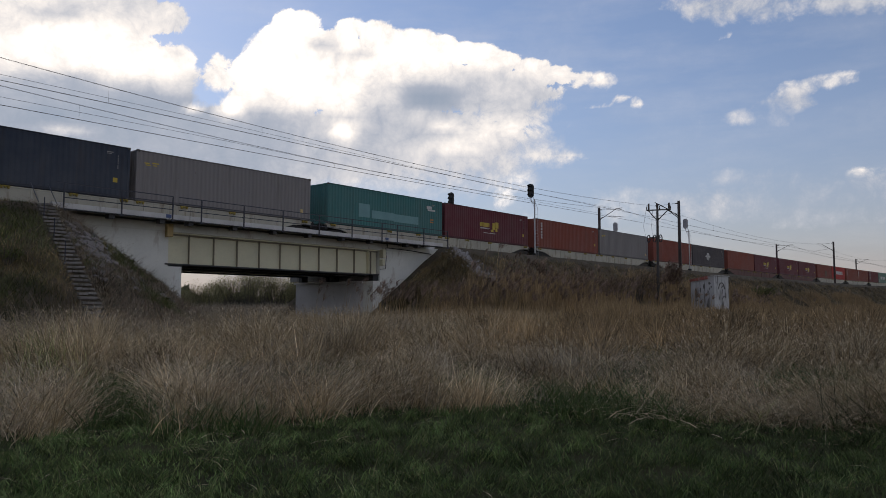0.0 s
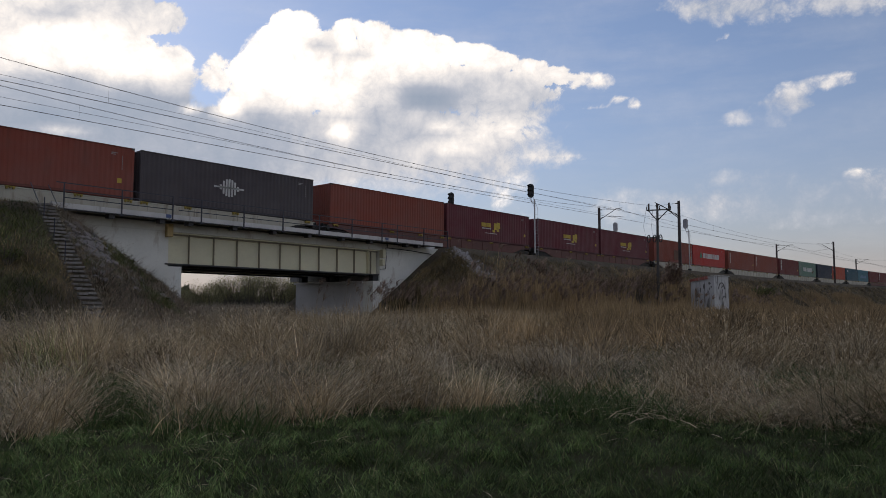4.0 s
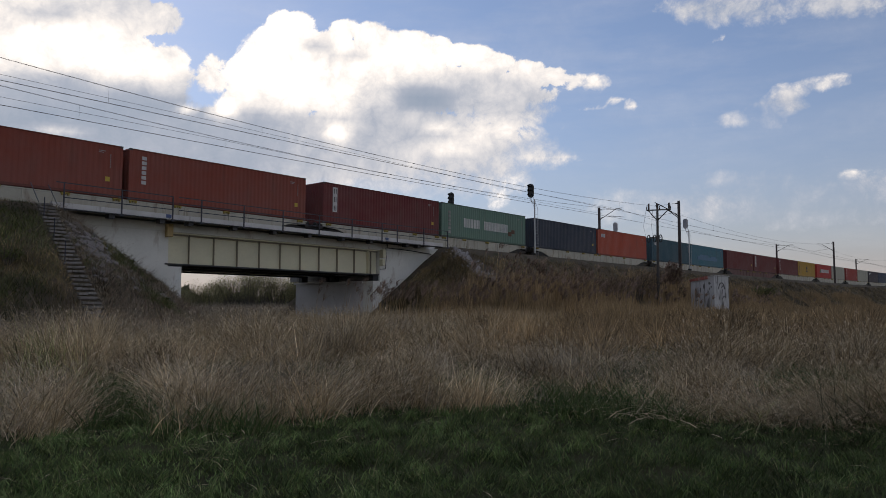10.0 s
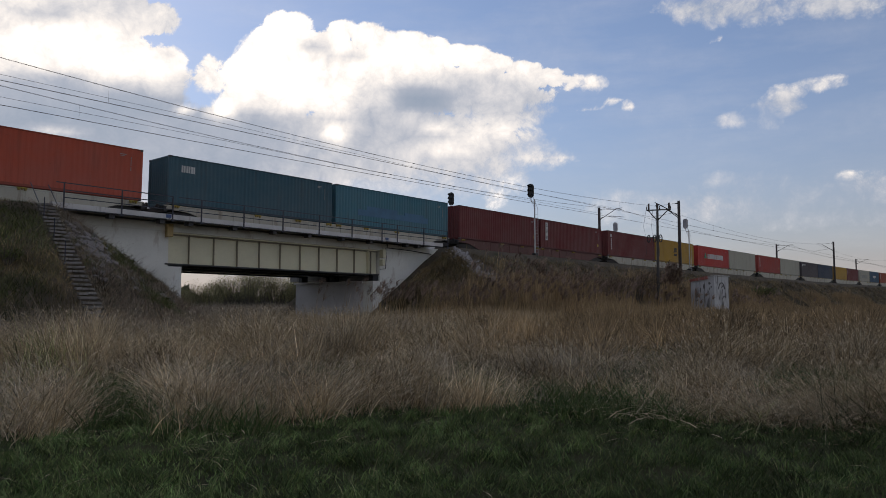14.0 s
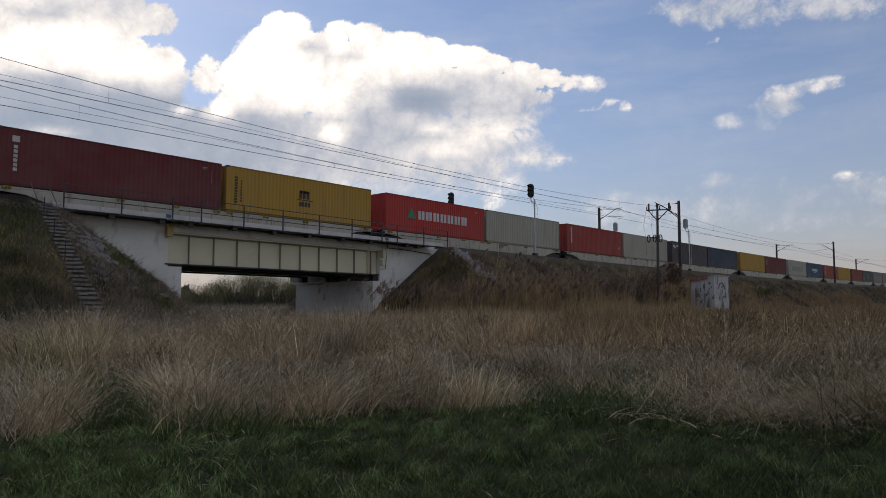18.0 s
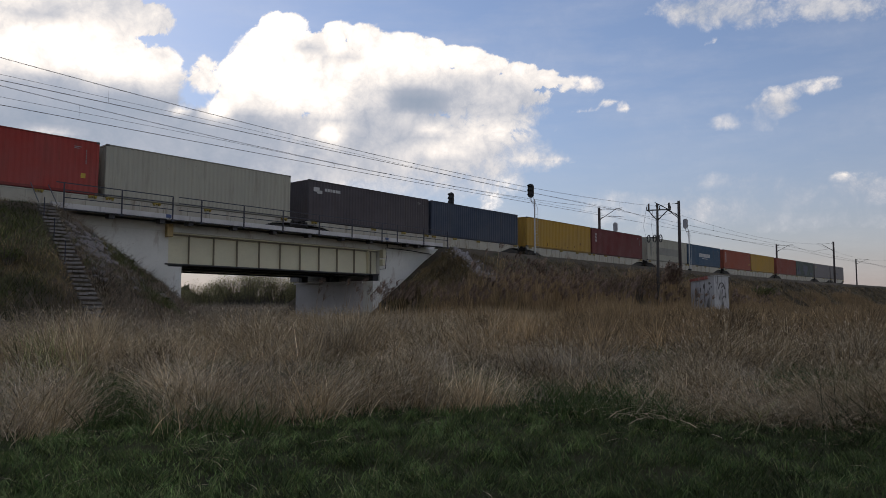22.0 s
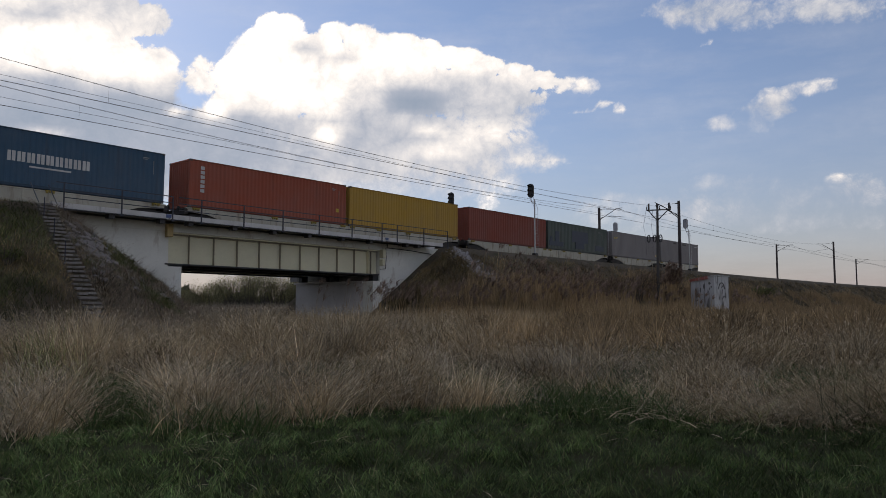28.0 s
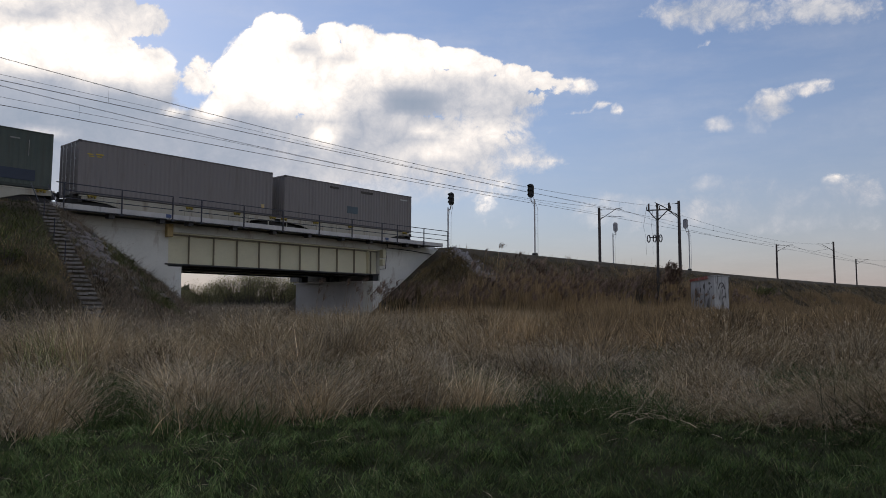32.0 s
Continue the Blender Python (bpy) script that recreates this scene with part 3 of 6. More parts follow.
# ---- bridge ----
def bridge():
    br = thing("railway_bridge", "cream steel plate girder railway bridge on white concrete abutments", "bridge")
    G = True
    # abutment walls along the track, their foot follows the slope
    west = Solid().prism([(12.6, 5.28), (19.2, 5.28), (19.2, 3.5), (19.2, 2.98), (20.0, 2.98), (20.0, -0.6), (12.6, -0.6)], 36.4, 37.4)
    part("wing_wall", west, CONCRETE, br, "white-painted concrete wing wall with stains", on_grade=True)
    east = Solid().prism([(34.36, 2.66), (35.0, 2.66), (35.0, 5.28), (41.4, 5.28), (41.4, -0.6), (34.36, -0.6)], 36.4, 37.4)
    part("wing_wall", east, CONCRETE, br, "white-painted concrete wing wall with stains", on_grade=True)
    part("abutment", Solid().box(34.365, 36.0, 37.4, 45.1, -0.6, 2.50), SEAT, br, "grey abutment face with peeling paint", on_grade=True)
    part("bearing_seat", Solid().box(34.22, 36.1, 37.41, 45.2, 2.50, 2.67, 0.02), SEAT, br, on_grade=True)
    part("abutment", Solid().box(18.4, 19.995, 37.4, 45.1, -0.6, 2.96), SEAT, br, on_grade=True)
    part("back_wall", Solid().box(35.4, 36.0, 37.4, 47.2, 2.8, 5.2), CONCRETE_OLD, br, on_grade=True)
    part("back_wall", Solid().box(18.4, 18.9, 37.4, 47.2, 2.9, 5.2), CONCRETE_OLD, br, on_grade=True)
    # plate girders
    for y, detailed in ((36.66, True), (40.9, False), (41.7, False), (44.6, False)):
        g = part("girder", Solid().long_box(19.02, 34.9, y, y + 0.03, 3.16, 4.78), GIRDER, br, "cream-painted plate girder", on_grade=True)
        part("top_flange", Solid().long_box(19.02, 34.9, y - 0.34, y + 0.34, 4.76, 4.84), GIRDER, g, on_grade=True)
        # Bottom flange coloured dark to imitate the shade under the girder.
        part("bottom_flange", Solid().long_box(19.02, 34.9, y - 0.32, y + 0.34, 3.06, 3.14), DARK_STEEL, g, on_grade=True)
        if detailed:
            for k in range(11):
                x = 18.98 + 1.53 * k + (0.06 if k == 0 else 0)
                # Darker colour stands in for the stiffeners' shaded sides.
                part("stiffener", Solid().box(x - 0.012, x + 0.012, y - 0.16, y, 3.14, 4.76), GIRDER_SHADE, g, on_grade=True)
            # Strip added to paint the shadow line below the top flange.
            part("flange_angle", Solid().long_box(19.02, 34.9, y - 0.10, y - 0.004, 4.69, 4.757), GIRDER_SHADE, g, on_grade=True)
            part("end_post", Solid().box(33.95, 34.0, y - 0.25, y, 3.14, 4.76), GIRDER, g, on_grade=True)
        part("bearing", Solid().box(34.45, 35.0, y - 0.16, y + 0.3, 2.68, 3.06, 0.02), DARK_STEEL, br, "dark steel bearing", on_grade=True)
        part("bearing", Solid().box(19.1, 19.7, y - 0.16, y + 0.3, 2.985, 3.06, 0.02), DARK_STEEL, br, "dark steel bearing", on_grade=True)
    for k in range(6):
        x = 20.4 + 2.7 * k
        part("cross_beam", Solid().box(x, x + 0.18, 36.75, 44.6, 3.2, 3.7), DARK_STEEL, br, on_grade=True)
    # Beam's dark colour stands for the shadow below the deck.
    part("lower_lateral_beam", Solid().long_box(20.0, 34.3, 37.2, 37.6, 2.98, 3.12), DARK_STEEL, br, "lower beam with its shade put into the dark colour", on_grade=True)
    # deck trough and walkway
    part("deck_slab", Solid().long_box(12.8, 41.4, 36.34, 47.4, 4.86, 5.30), CONCRETE, br, "pale concrete deck slab", on_grade=True)
    part("ballast_layer", Solid().long_box(12.9, 41.35, 37.2, 46.6, 5.30, 5.42), BALLAST, br, on_grade=True)
    part("ballast_kerb", Solid().long_box(12.8, 41.4, 36.9, 37.15, 5.30, 5.66), DECK_EDGE, br, on_grade=True)
    part("ballast_kerb", Solid().long_box(12.8, 41.4, 46.65, 46.9, 5.30, 5.60), DECK_EDGE, br, on_grade=True)
    for a, b in ((12.75, 18.45), (18.5, 34.05), (34.1, 40.2)):
        part("walkway_edge", Solid().long_box(a, b, 35.02, 35.22, 5.34, 5.62), DECK_EDGE, br, "weathered grey walkway edge beam", on_grade=True)
        part("walkway_slab", Solid().long_box(a, b, 35.22, 36.9, 5.40, 5.52), CONCRETE_OLD, br, on_grade=True)
        # Dark pipe below the edge beam, also standing for its shadow line.
        part("edge_pipe", Solid().line([(a + 0.1 + (b - a - 0.2) * i / 4, 34.98, 5.33) for i in range(5)], 0.035), DARK_STEEL, br, on_grade=True)
    for x in (15.4, 18.0, 19.6, 22.3, 25.0, 27.6, 30.3, 32.8, 36.3, 37.5):
        part("bracket", Solid().prism([(x, 5.34), (x + 0.28, 5.34), (x + 0.28, 5.12), (x, 5.12)], 35.05, 35.5), DARK_STEEL, br, "dark cantilever bracket", on_grade=True)
    # ochre bearing covers
    part("bearing_cover", Solid().box(18.95, 19.3, 36.06, 36.33, 4.55, 5.24, 0.02), YELLOW_COVER, br, "ochre steel cover plate", on_grade=True)
    part("bearing_cover", Solid().box(34.95, 35.25, 36.0, 36.40, 4.3, 4.9, 0.02), GIRDER, br, "cream steel cover box", on_grade=True)
    part("bearing_cover", Solid().box(34.95, 35.2, 36.05, 36.40, 3.75, 4.2, 0.02), GIRDER, br, on_grade=True)
    cab = [(35.2, 36.0, 5.2), (35.35, 35.98, 5.24), (35.6, 36.3, 5.05), (38.0, 36.3, 5.0), (40.3, 36.3, 4.86)]
    part("cable", Solid().line(cab, 0.03), DARK_STEEL, br, "black cable along the wall", on_grade=True)
    part("cable", Solid().line([(35.5, 36.3, 5.05), (35.55, 36.3, 4.4), (35.5, 36.32, 3.55), (35.0, 36.32, 3.5)], 0.025), DARK_STEEL, br, on_grade=True)
    for x in (18.3, 34.2):
        part("plate", Solid().box(x, x + 0.28, 34.99, 35.015, 5.42, 5.60), SIGN_BLUE, br, "small blue plate", on_grade=True)
    # railings
    runs = ([13.25, 15.97, 18.65], [20.3, 22.95, 25.64, 28.39, 31.12, 33.84], [35.32, 38.07, 40.73])
    for xs in runs:
        rl = part("railing", Solid().long_box(xs[0] - (0.35 if xs[0] < 14 else 1.3 if xs[0] < 21 else 1.4), xs[-1], 34.975, 35.015, 6.535, 6.58), RAIL_PAINT, br, "dark blue-grey steel railing", on_grade=True)
        for x in xs:
            part("post", Solid().box(x - 0.027, x + 0.027, 34.955, 35.008, 5.24, 6.56), RAIL_PAINT, rl, on_grade=True)
            part("post_foot", Solid().box(x - 0.09, x + 0.09, 34.93, 35.02, 5.26, 5.36), RAIL_PAINT, rl, on_grade=True)
        for z in (5.85, 6.2):
            part("rail_bar", Solid().long_box(xs[0] - (0.0 if xs[0] < 14 else 1.3 if xs[0] < 21 else 1.4), xs[-1], 34.98, 35.01, z, z + 0.042), RAIL_PAINT, rl, on_grade=True)
    fr = part("railing", Solid().long_box(12.8, 41.2, 47.35, 47.40, 6.53, 6.58), RAIL_PAINT, br, on_grade=True)
    for k in range(11):
        part("post", Solid().box(12.9 + 2.8 * k, 12.97 + 2.8 * k, 47.35, 47.40, 5.30, 6.55), RAIL_PAINT, fr, on_grade=True)
    return br


bridge()


# ---- overhead line ----
def tower(x, y, arm_to, top, low):
    """A lattice-free steel mast with a slanted bracket that carries the wires over a track."""
    s = 1 if arm_to > y else -1
    z0 = SHOULDER_Z - 0.7
    m = thing("catenary_mast", "dark brown steel catenary mast with slanted bracket beside the track", "catenary mast",
              pose(x, y, grade(x)), group="catenary masts")
    body = Solid()
    for dy in (-0.13, 0.13):
        body.add([(-0.07, dy * 1.3 - 0.03, z0), (0.07, dy * 1.3 - 0.03, z0), (0.07, dy * 1.3 + 0.03, z0), (-0.07, dy * 1.3 + 0.03, z0),
                  (-0.06, dy - 0.03, top), (0.06, dy - 0.03, top), (0.06, dy + 0.03, top), (-0.06, dy + 0.03, top)],
                 [(0, 1, 5, 4), (1, 2, 6, 5), (2, 3, 7, 6), (3, 0, 4, 7), (4, 5, 6, 7), (3, 2, 1, 0)])
    body.box(-0.05, 0.05, -0.12, 0.12, z0, top - 0.02)
    part("post", body, MAST_PAINT, m)
    part("footing", Solid().box(-0.3, 0.3, -0.35, 0.35, z0 - 0.4, SHOULDER_Z + 0.05, 0.04), CONCRETE_OLD, m, "grey concrete footing")
    reach = arm_to - y
    part("bracket_tube", Solid().line([(0, s * 0.15, low - 0.1), (0, reach * 0.78, top - 0.35), (0, reach * 1.02, top - 0.30)], 0.045), MAST_PAINT, m)
    part("tie_rod", Solid().bar((0, s * 0.15, top - 0.3), (0, reach * 0.75, top - 0.40), 0.02), MAST_PAINT, m)
    part("registration_arm", Solid().line([(0, reach * 0.35, low + 0.25), (0, reach * 0.95, low + 0.05), (0.0, reach * 1.12, low - 0.06)], 0.025), GALV, m)
    part("insulator", Solid().bar((0, s * 0.12, low - 0.12), (0, s * 0.5, low + 0.15), 0.075, 8), INSULATOR, m, "brown glazed insulator")
    part("insulator", Solid().bar((0, s * 0.12, top - 0.3), (0, s * 0.45, top - 0.31), 0.06, 8), INSULATOR, m, "brown glazed insulator")
    return m


NEAR_MASTS, FAR_MASTS = (88.4, 169.7, 251.0, 332.0), (86.6, 165.8, 245.0, 324.0)
for x in NEAR_MASTS[:2]:
    tower(x, 36.8, NEAR_AXIS, 14.5, 12.7)
for x in FAR_MASTS[:3]:
    tower(x, 47.2, FAR_AXIS, 14.3, 12.8)


def catenary(axis, masts, hang, sag, contact, label):
    """Messenger, twin contact wires and droppers of one track."""
    c = thing("overhead_line", label, "overhead wire", group="overhead lines")
    spans = [masts[0] - (masts[1] - masts[0]) * k for k in (2, 1)] + list(masts)
    mess, low = [], []
    for a, b in zip(spans, spans[1:]):
        for i in range(16):
            f = i / 16
            x = a + (b - a) * f
            mess.append((x, axis, hang - 4 * sag * f * (1 - f)))
            low.append((x, axis, contact(x) - 0.10 * 4 * f * (1 - f)))
    part("messenger_wire", Solid().line([(x, y - 0.02, z) for x, y, z in mess], 0.009, 4), WIRE, c)
    part("messenger_wire", Solid().line([(x, y + 0.05, z + 0.05) for x, y, z in mess], 0.008, 4), WIRE, c)
    for side in (-0.04, 0.04):
        part("contact_wire", Solid().line([(x, y + side, z) for x, y, z in low], 0.009, 4), WIRE, c)
    for k, ((x, y, z), (_, _, w)) in enumerate(zip(mess, low)):
        if k % 16 in (2, 4, 6, 7, 8, 9, 10, 12, 14) and z - w > 0.1 and x < 140:
            part("dropper", Solid().bar((x, y, w), (x, y, z), 0.005, 4), WIRE, c)
    return c


catenary(NEAR_AXIS, NEAR_MASTS, 14.15, 1.2, lambda x: 12.78 - 0.0022 * (x - 12), "thin overhead messenger and contact wires of the near track")
catenary(FAR_AXIS, FAR_MASTS, 13.85, 1.15, lambda x: 12.52 + 0.003 * (x - 40) * (x > 40), "thin overhead messenger and contact wires of the far track")
fw = thing("feeder_line", "two thin feeder wires along the railway", "overhead wire", group="overhead lines")
for pts in ([(-72, 43.9, 14.2), (13.0, 43.9, 14.2), (25.0, 43.9, 14.13), (60, 43.9, 13.6), (86.6, 43.9, 13.9)],
            [(-72, 43.9, 13.1), (13.0, 43.9, 12.94), (27.0, 43.9, 12.9), (41.0, 43.9, 12.7), (86.6, 43.9, 12.85)]):
    part("wire", Solid().line(pts, 0.010, 4), WIRE, fw)


# ---- signals ----
def signal(x, y, top, faces, label, ladder=1):
    """A light signal on a thin tube mast. faces: -1 shows its lamps towards the bridge, 1 its grey back."""
    base = SHOULDER_Z - 0.1
    s = thing("railway_signal", label, "railway signal", pose(x, y, grade(x)), group="railway signals")
    part("mast", Solid().bar((0, 0, base), (0, 0, top - 1.55), 0.07, 10), GALV, s, "grey galvanised tube mast")
    part("base", Solid().box(-0.2, 0.2, -0.2, 0.2, base - 0.3, base + 0.55, 0.03), DARK_STEEL, s)
    c = 0.42 if y < 40 else -0.42
    part("head_bracket", Solid().line([(0, 0, top - 1.8), (0, c * 0.85, top - 1.75), (0, c, top - 1.3)], 0.05), GALV, s)
    skin = SIGNAL_BLACK if faces < 0 else SIGNAL_BACK
    f = -1 if faces < 0 else 1
    out = [(math.cos(a) * 0.30, math.sin(a) * 0.30) for a in np.linspace(0, math.pi, 9)]
    prof = [(u, top - 0.33 + w) for u, w in out] + [(-u, top - 1.05 - w) for u, w in out]
    bm = Solid()
    n = len(prof)
    v = [(f * 0.06, c + u, z) for u, z in prof] + [(-f * 0.12, c + u, z) for u, z in prof]
    bm.add(v, [(i, (i + 1) % n, n + (i + 1) % n, n + i) for i in range(n)] + [tuple(range(n))[::-1], tuple(range(n, 2 * n))])
    head = part("signal_head", bm, skin, s, "black signal head with hoods" if faces < 0 else "grey back of a signal head")
    for k in range(3):
        z = top - 0.27 - 0.42 * k
        hood = Solid()
        ring = [(math.cos(a) * 0.13, math.sin(a) * 0.13) for a in np.linspace(-0.3, math.pi + 0.3, 8)]
        x1 = f * 0.40
        hood.add([(f * 0.05, c + u, z + w) for u, w in ring] + [(x1, c + u, z + w) for u, w in ring]
                 + [(f * 0.05, c + u * 0.9, z + w * 0.9) for u, w in ring] + [(x1, c + u * 0.9, z + w * 0.9) for u, w in ring],
                 [(i, i + 1, 9 + i, 8 + i) for i in range(7)] + [(16 + i, 24 + i, 25 + i, 17 + i) for i in range(7)]
                 + [(8 + i, 9 + i, 25 + i, 24 + i) for i in range(7)])
        part("hood", hood, SIGNAL_BLACK, head)
        part("lens", Solid().bar((f * 0.065, c, z), (f * 0.05, c, z), 0.10, 12), MARK_DARK, head)
    lad = part("ladder", Solid().line([(0.35, -0.12, base), (0.35, -0.12, top - 2.4), (0.18, c - 0.12, top - 1.2), (0.18, c - 0.12, top - 0.2)], 0.018, 4), GALV, s)
    lad2 = Solid().line([(0.35, 0.2, base), (0.35, 0.2, top - 2.4), (0.18, c + 0.2, top - 1.2), (0.18, c + 0.2, top - 0.2)], 0.018, 4)
    part("ladder_rail", lad2, GALV, lad)
    for k in range(14):
        z = base + 0.3 + 0.3 * k
        part("rung", Solid().bar((0.35, -0.12, z), (0.35, 0.2, z), 0.012, 4), GALV, lad)
    return s


signal(55.4, 36.9, 12.45, -1, "black three-lamp railway signal on a thin grey mast beside the track")
signal(55.0, 47.2, 12.55, -1, "black railway signal beyond the far track with a ladder")
signal(91.7, 36.9, 12.55, 1, "railway signal seen from its grey back on a thin mast")
signal(90.4, 47.2, 12.65, 1, "railway signal seen from its grey back beyond the far track")


# ---- utility pole at the foot of the embankment ----
def utility_pole():
    x, y = 62.2, 28.0
    p = thing("utility_pole", "dark concrete utility pole with crossarm and brown insulators", "utility pole", pose(x, y, 0))
    part("pole", Solid().bar((-0.1, 0, -0.3), (0.15, 0, 10.5), 0.15, 10, 0.10), POLE_CONCRETE, p)
    d = Vector((math.cos(YAW + 0.35), -math.sin(YAW + 0.35), 0))
    a0 = Vector((0.1, 0, 10.1))
    part("crossarm", Solid().bar(a0 - d * 0.95, a0 + d * 1.2, 0.06), POLE_CONCRETE, p)
    for e in (-0.9, 1.1):
        part("brace", Solid().bar(a0 + d * e * 0.9, (0.1, 0, 9.1), 0.045), POLE_CONCRETE, p)
    part("strut", Solid().bar(a0 + d * -0.2 + Vector((0, 0, 0.7)), a0 + d * 1.0, 0.04), POLE_CONCRETE, p)
    part("strut", Solid().bar(a0 + d * 0.9, a0 + d * 1.95 - Vector((0, 0, 0.9)), 0.045), POLE_CONCRETE, p)
    for e in (-0.75, 0.0, 1.05):
        part("insulator", Solid().bar(a0 + d * e, a0 + d * e + Vector((0, 0, 0.62)), 0.09, 8), INSULATOR, p, "tall brown insulator")
    for e in (-0.93, 0.22, 1.18):
        part("pin_insulator", Solid().bar(a0 + d * e, a0 + d * e + Vector((0, 0, 0.35)), 0.05, 8), INSULATOR, p)
    part("lower_arm", Solid().bar(Vector((0.05, 0, 7.55)) - d * 0.78, Vector((0.05, 0, 7.55)) + d * 0.3, 0.04), POLE_CONCRETE, p)
    for e in (-0.78, -0.25, 0.27):
        c = Vector((0.05, 0, 7.45)) + d * e
        ring = [c + d * (0.13 * math.cos(t)) + Vector((0, 0, 0.33 * math.sin(t))) for t in np.linspace(0, 2 * math.pi, 15)]
        part("cable_loop", Solid().line(ring, 0.05, 5), DARK_STEEL, p, "coiled black cable end")
    for e in (-1.0, -0.4):
        part("cable", Solid().line([a0 + d * e, Vector((0, 0, 8.6)) + d * e * 1.2, Vector((0, 0, 7.6)) + d * e, Vector((0, 0, 6.0)) + d * e], 0.012, 4), DARK_STEEL, p)


utility_pole()


# ---- hut at the foot of the slope ----
def hut():
    x0, x1, y0, y1 = 68.7, 72.6, 25.3, 27.6
    h = thing("hut", "small hut with peeling white render and red roof edge", "hut")
    t, hi, lo = 0.25, 4.12, 3.72
    part("wall", Solid().box(x0, x1, y0, y0 + t, -0.2, hi, 0.01), HUT_WALL, h, "peeling white rendered wall")
    part("wall", Solid().box(x0, x1, y1 - t, y1, -0.2, lo, 0.01), HUT_WALL, h, "peeling white rendered wall")
    for x in (x0, x1 - t):
        w = Solid().add([(x, y0 + t, -0.2), (x + t, y0 + t, -0.2), (x + t, y1 - t, -0.2), (x, y1 - t, -0.2),
                         (x, y0 + t, hi - 0.02), (x + t, y0 + t, hi - 0.02), (x + t, y1 - t, lo), (x, y1 - t, lo)],
                        [(3, 2, 1, 0), (4, 5, 6, 7), (0, 1, 5, 4), (1, 2, 6, 5), (2, 3, 7, 6), (3, 0, 4, 7)])
        part("wall", w, HUT_WALL, h, "peeling white rendered wall")
    roof = Solid().add([(x0 - 0.1, y0 - 0.08, hi), (x1 + 0.1, y0 - 0.08, hi), (x1 + 0.1, y1 + 0.1, lo), (x0 - 0.1, y1 + 0.1, lo),
                        (x0 - 0.1, y0 - 0.08, hi + 0.1), (x1 + 0.1, y0 - 0.08, hi + 0.1), (x1 + 0.1, y1 + 0.1, lo + 0.1), (x0 - 0.1, y1 + 0.1, lo + 0.1)],
                       [(3, 2, 1, 0), (4, 5, 6, 7), (0, 1, 5, 4), (1, 2, 6, 5), (2, 3, 7, 6), (3, 0, 4, 7)])
    part("roof", roof, CONCRETE_OLD, h, "thin grey sloping roof slab")
    fas = Solid().add([(x0 - 0.14, y0 + 0.5, hi - 0.30), (x0 - 0.105, y0 + 0.5, hi - 0.30), (x0 - 0.105, y1 + 0.05, lo - 0.14), (x0 - 0.14, y1 + 0.05, lo - 0.14),
                       (x0 - 0.14, y0 + 0.5, hi + 0.03), (x0 - 0.105, y0 + 0.5, hi + 0.03), (x0 - 0.105, y1 + 0.05, lo + 0.09), (x0 - 0.14, y1 + 0.05, lo + 0.09)],
                      [(3, 2, 1, 0), (4, 5, 6, 7), (0, 1, 5, 4), (1, 2, 6, 5), (2, 3, 7, 6), (3, 0, 4, 7)])
    part("fascia", fas, HUT_RED, h, "faded red fascia board")
    for cx, cz, r, t0, t1 in ((1.9, 2.75, 0.75, 0.2, 3.0), (2.3, 2.8, 0.4, 0.4, 2.6), (2.6, 1.7, 0.5, 0.8, 2.8)):
        arc = [(x0 + cx + 1.1 * r * math.cos(t), y0 - 0.004, cz + r * math.sin(t)) for t in np.linspace(t0, t1, 9)]
        part("paint_stroke", Solid().line(arc, 0.055, 5), HUT_BARE, h, "dark painted stroke on the wall")
    rng = random.Random(31)
    for k in range(16):
        n, w, hh = rng.randint(6, 9), rng.uniform(0.04, 0.17), rng.uniform(0.08, 0.42)
        ring = [(w * rng.uniform(0.5, 1.0) * math.cos(2 * math.pi * q / n), hh * rng.uniform(0.5, 1.0) * math.sin(2 * math.pi * q / n)) for q in range(n)]
        zc = rng.uniform(1.0, 3.5)
        if k % 3:
            yc = rng.uniform(y0 + 0.25, y1 - 0.25)
            v = [(x0 - dp, yc + a, zc + b) for dp in (-0.03, 0.008) for a, b in ring]
        else:
            xc = rng.uniform(x0 + 0.25, x1 - 0.25)
            v = [(xc + a, y0 - dp, zc + b) for dp in (-0.03, 0.008) for a, b in ring]
        s = Solid().add(v, [tuple(range(n, 2 * n))] + [(q, (q + 1) % n, n + (q + 1) % n, n + q) for q in range(n)])
        part("bare_patch", s, MARK_DARK if k % 4 == 0 else HUT_BARE, h, "dark patch where the render has fallen off")
    for k in range(5):
        yc = y0 + 0.5 + k * 0.45
        part("seam", Solid().box(x0 - 0.006, x0 + 0.02, yc - 0.012, yc + 0.012, 0.0, 3.6), HUT_BARE, h, "dark seam in the render")


hut()


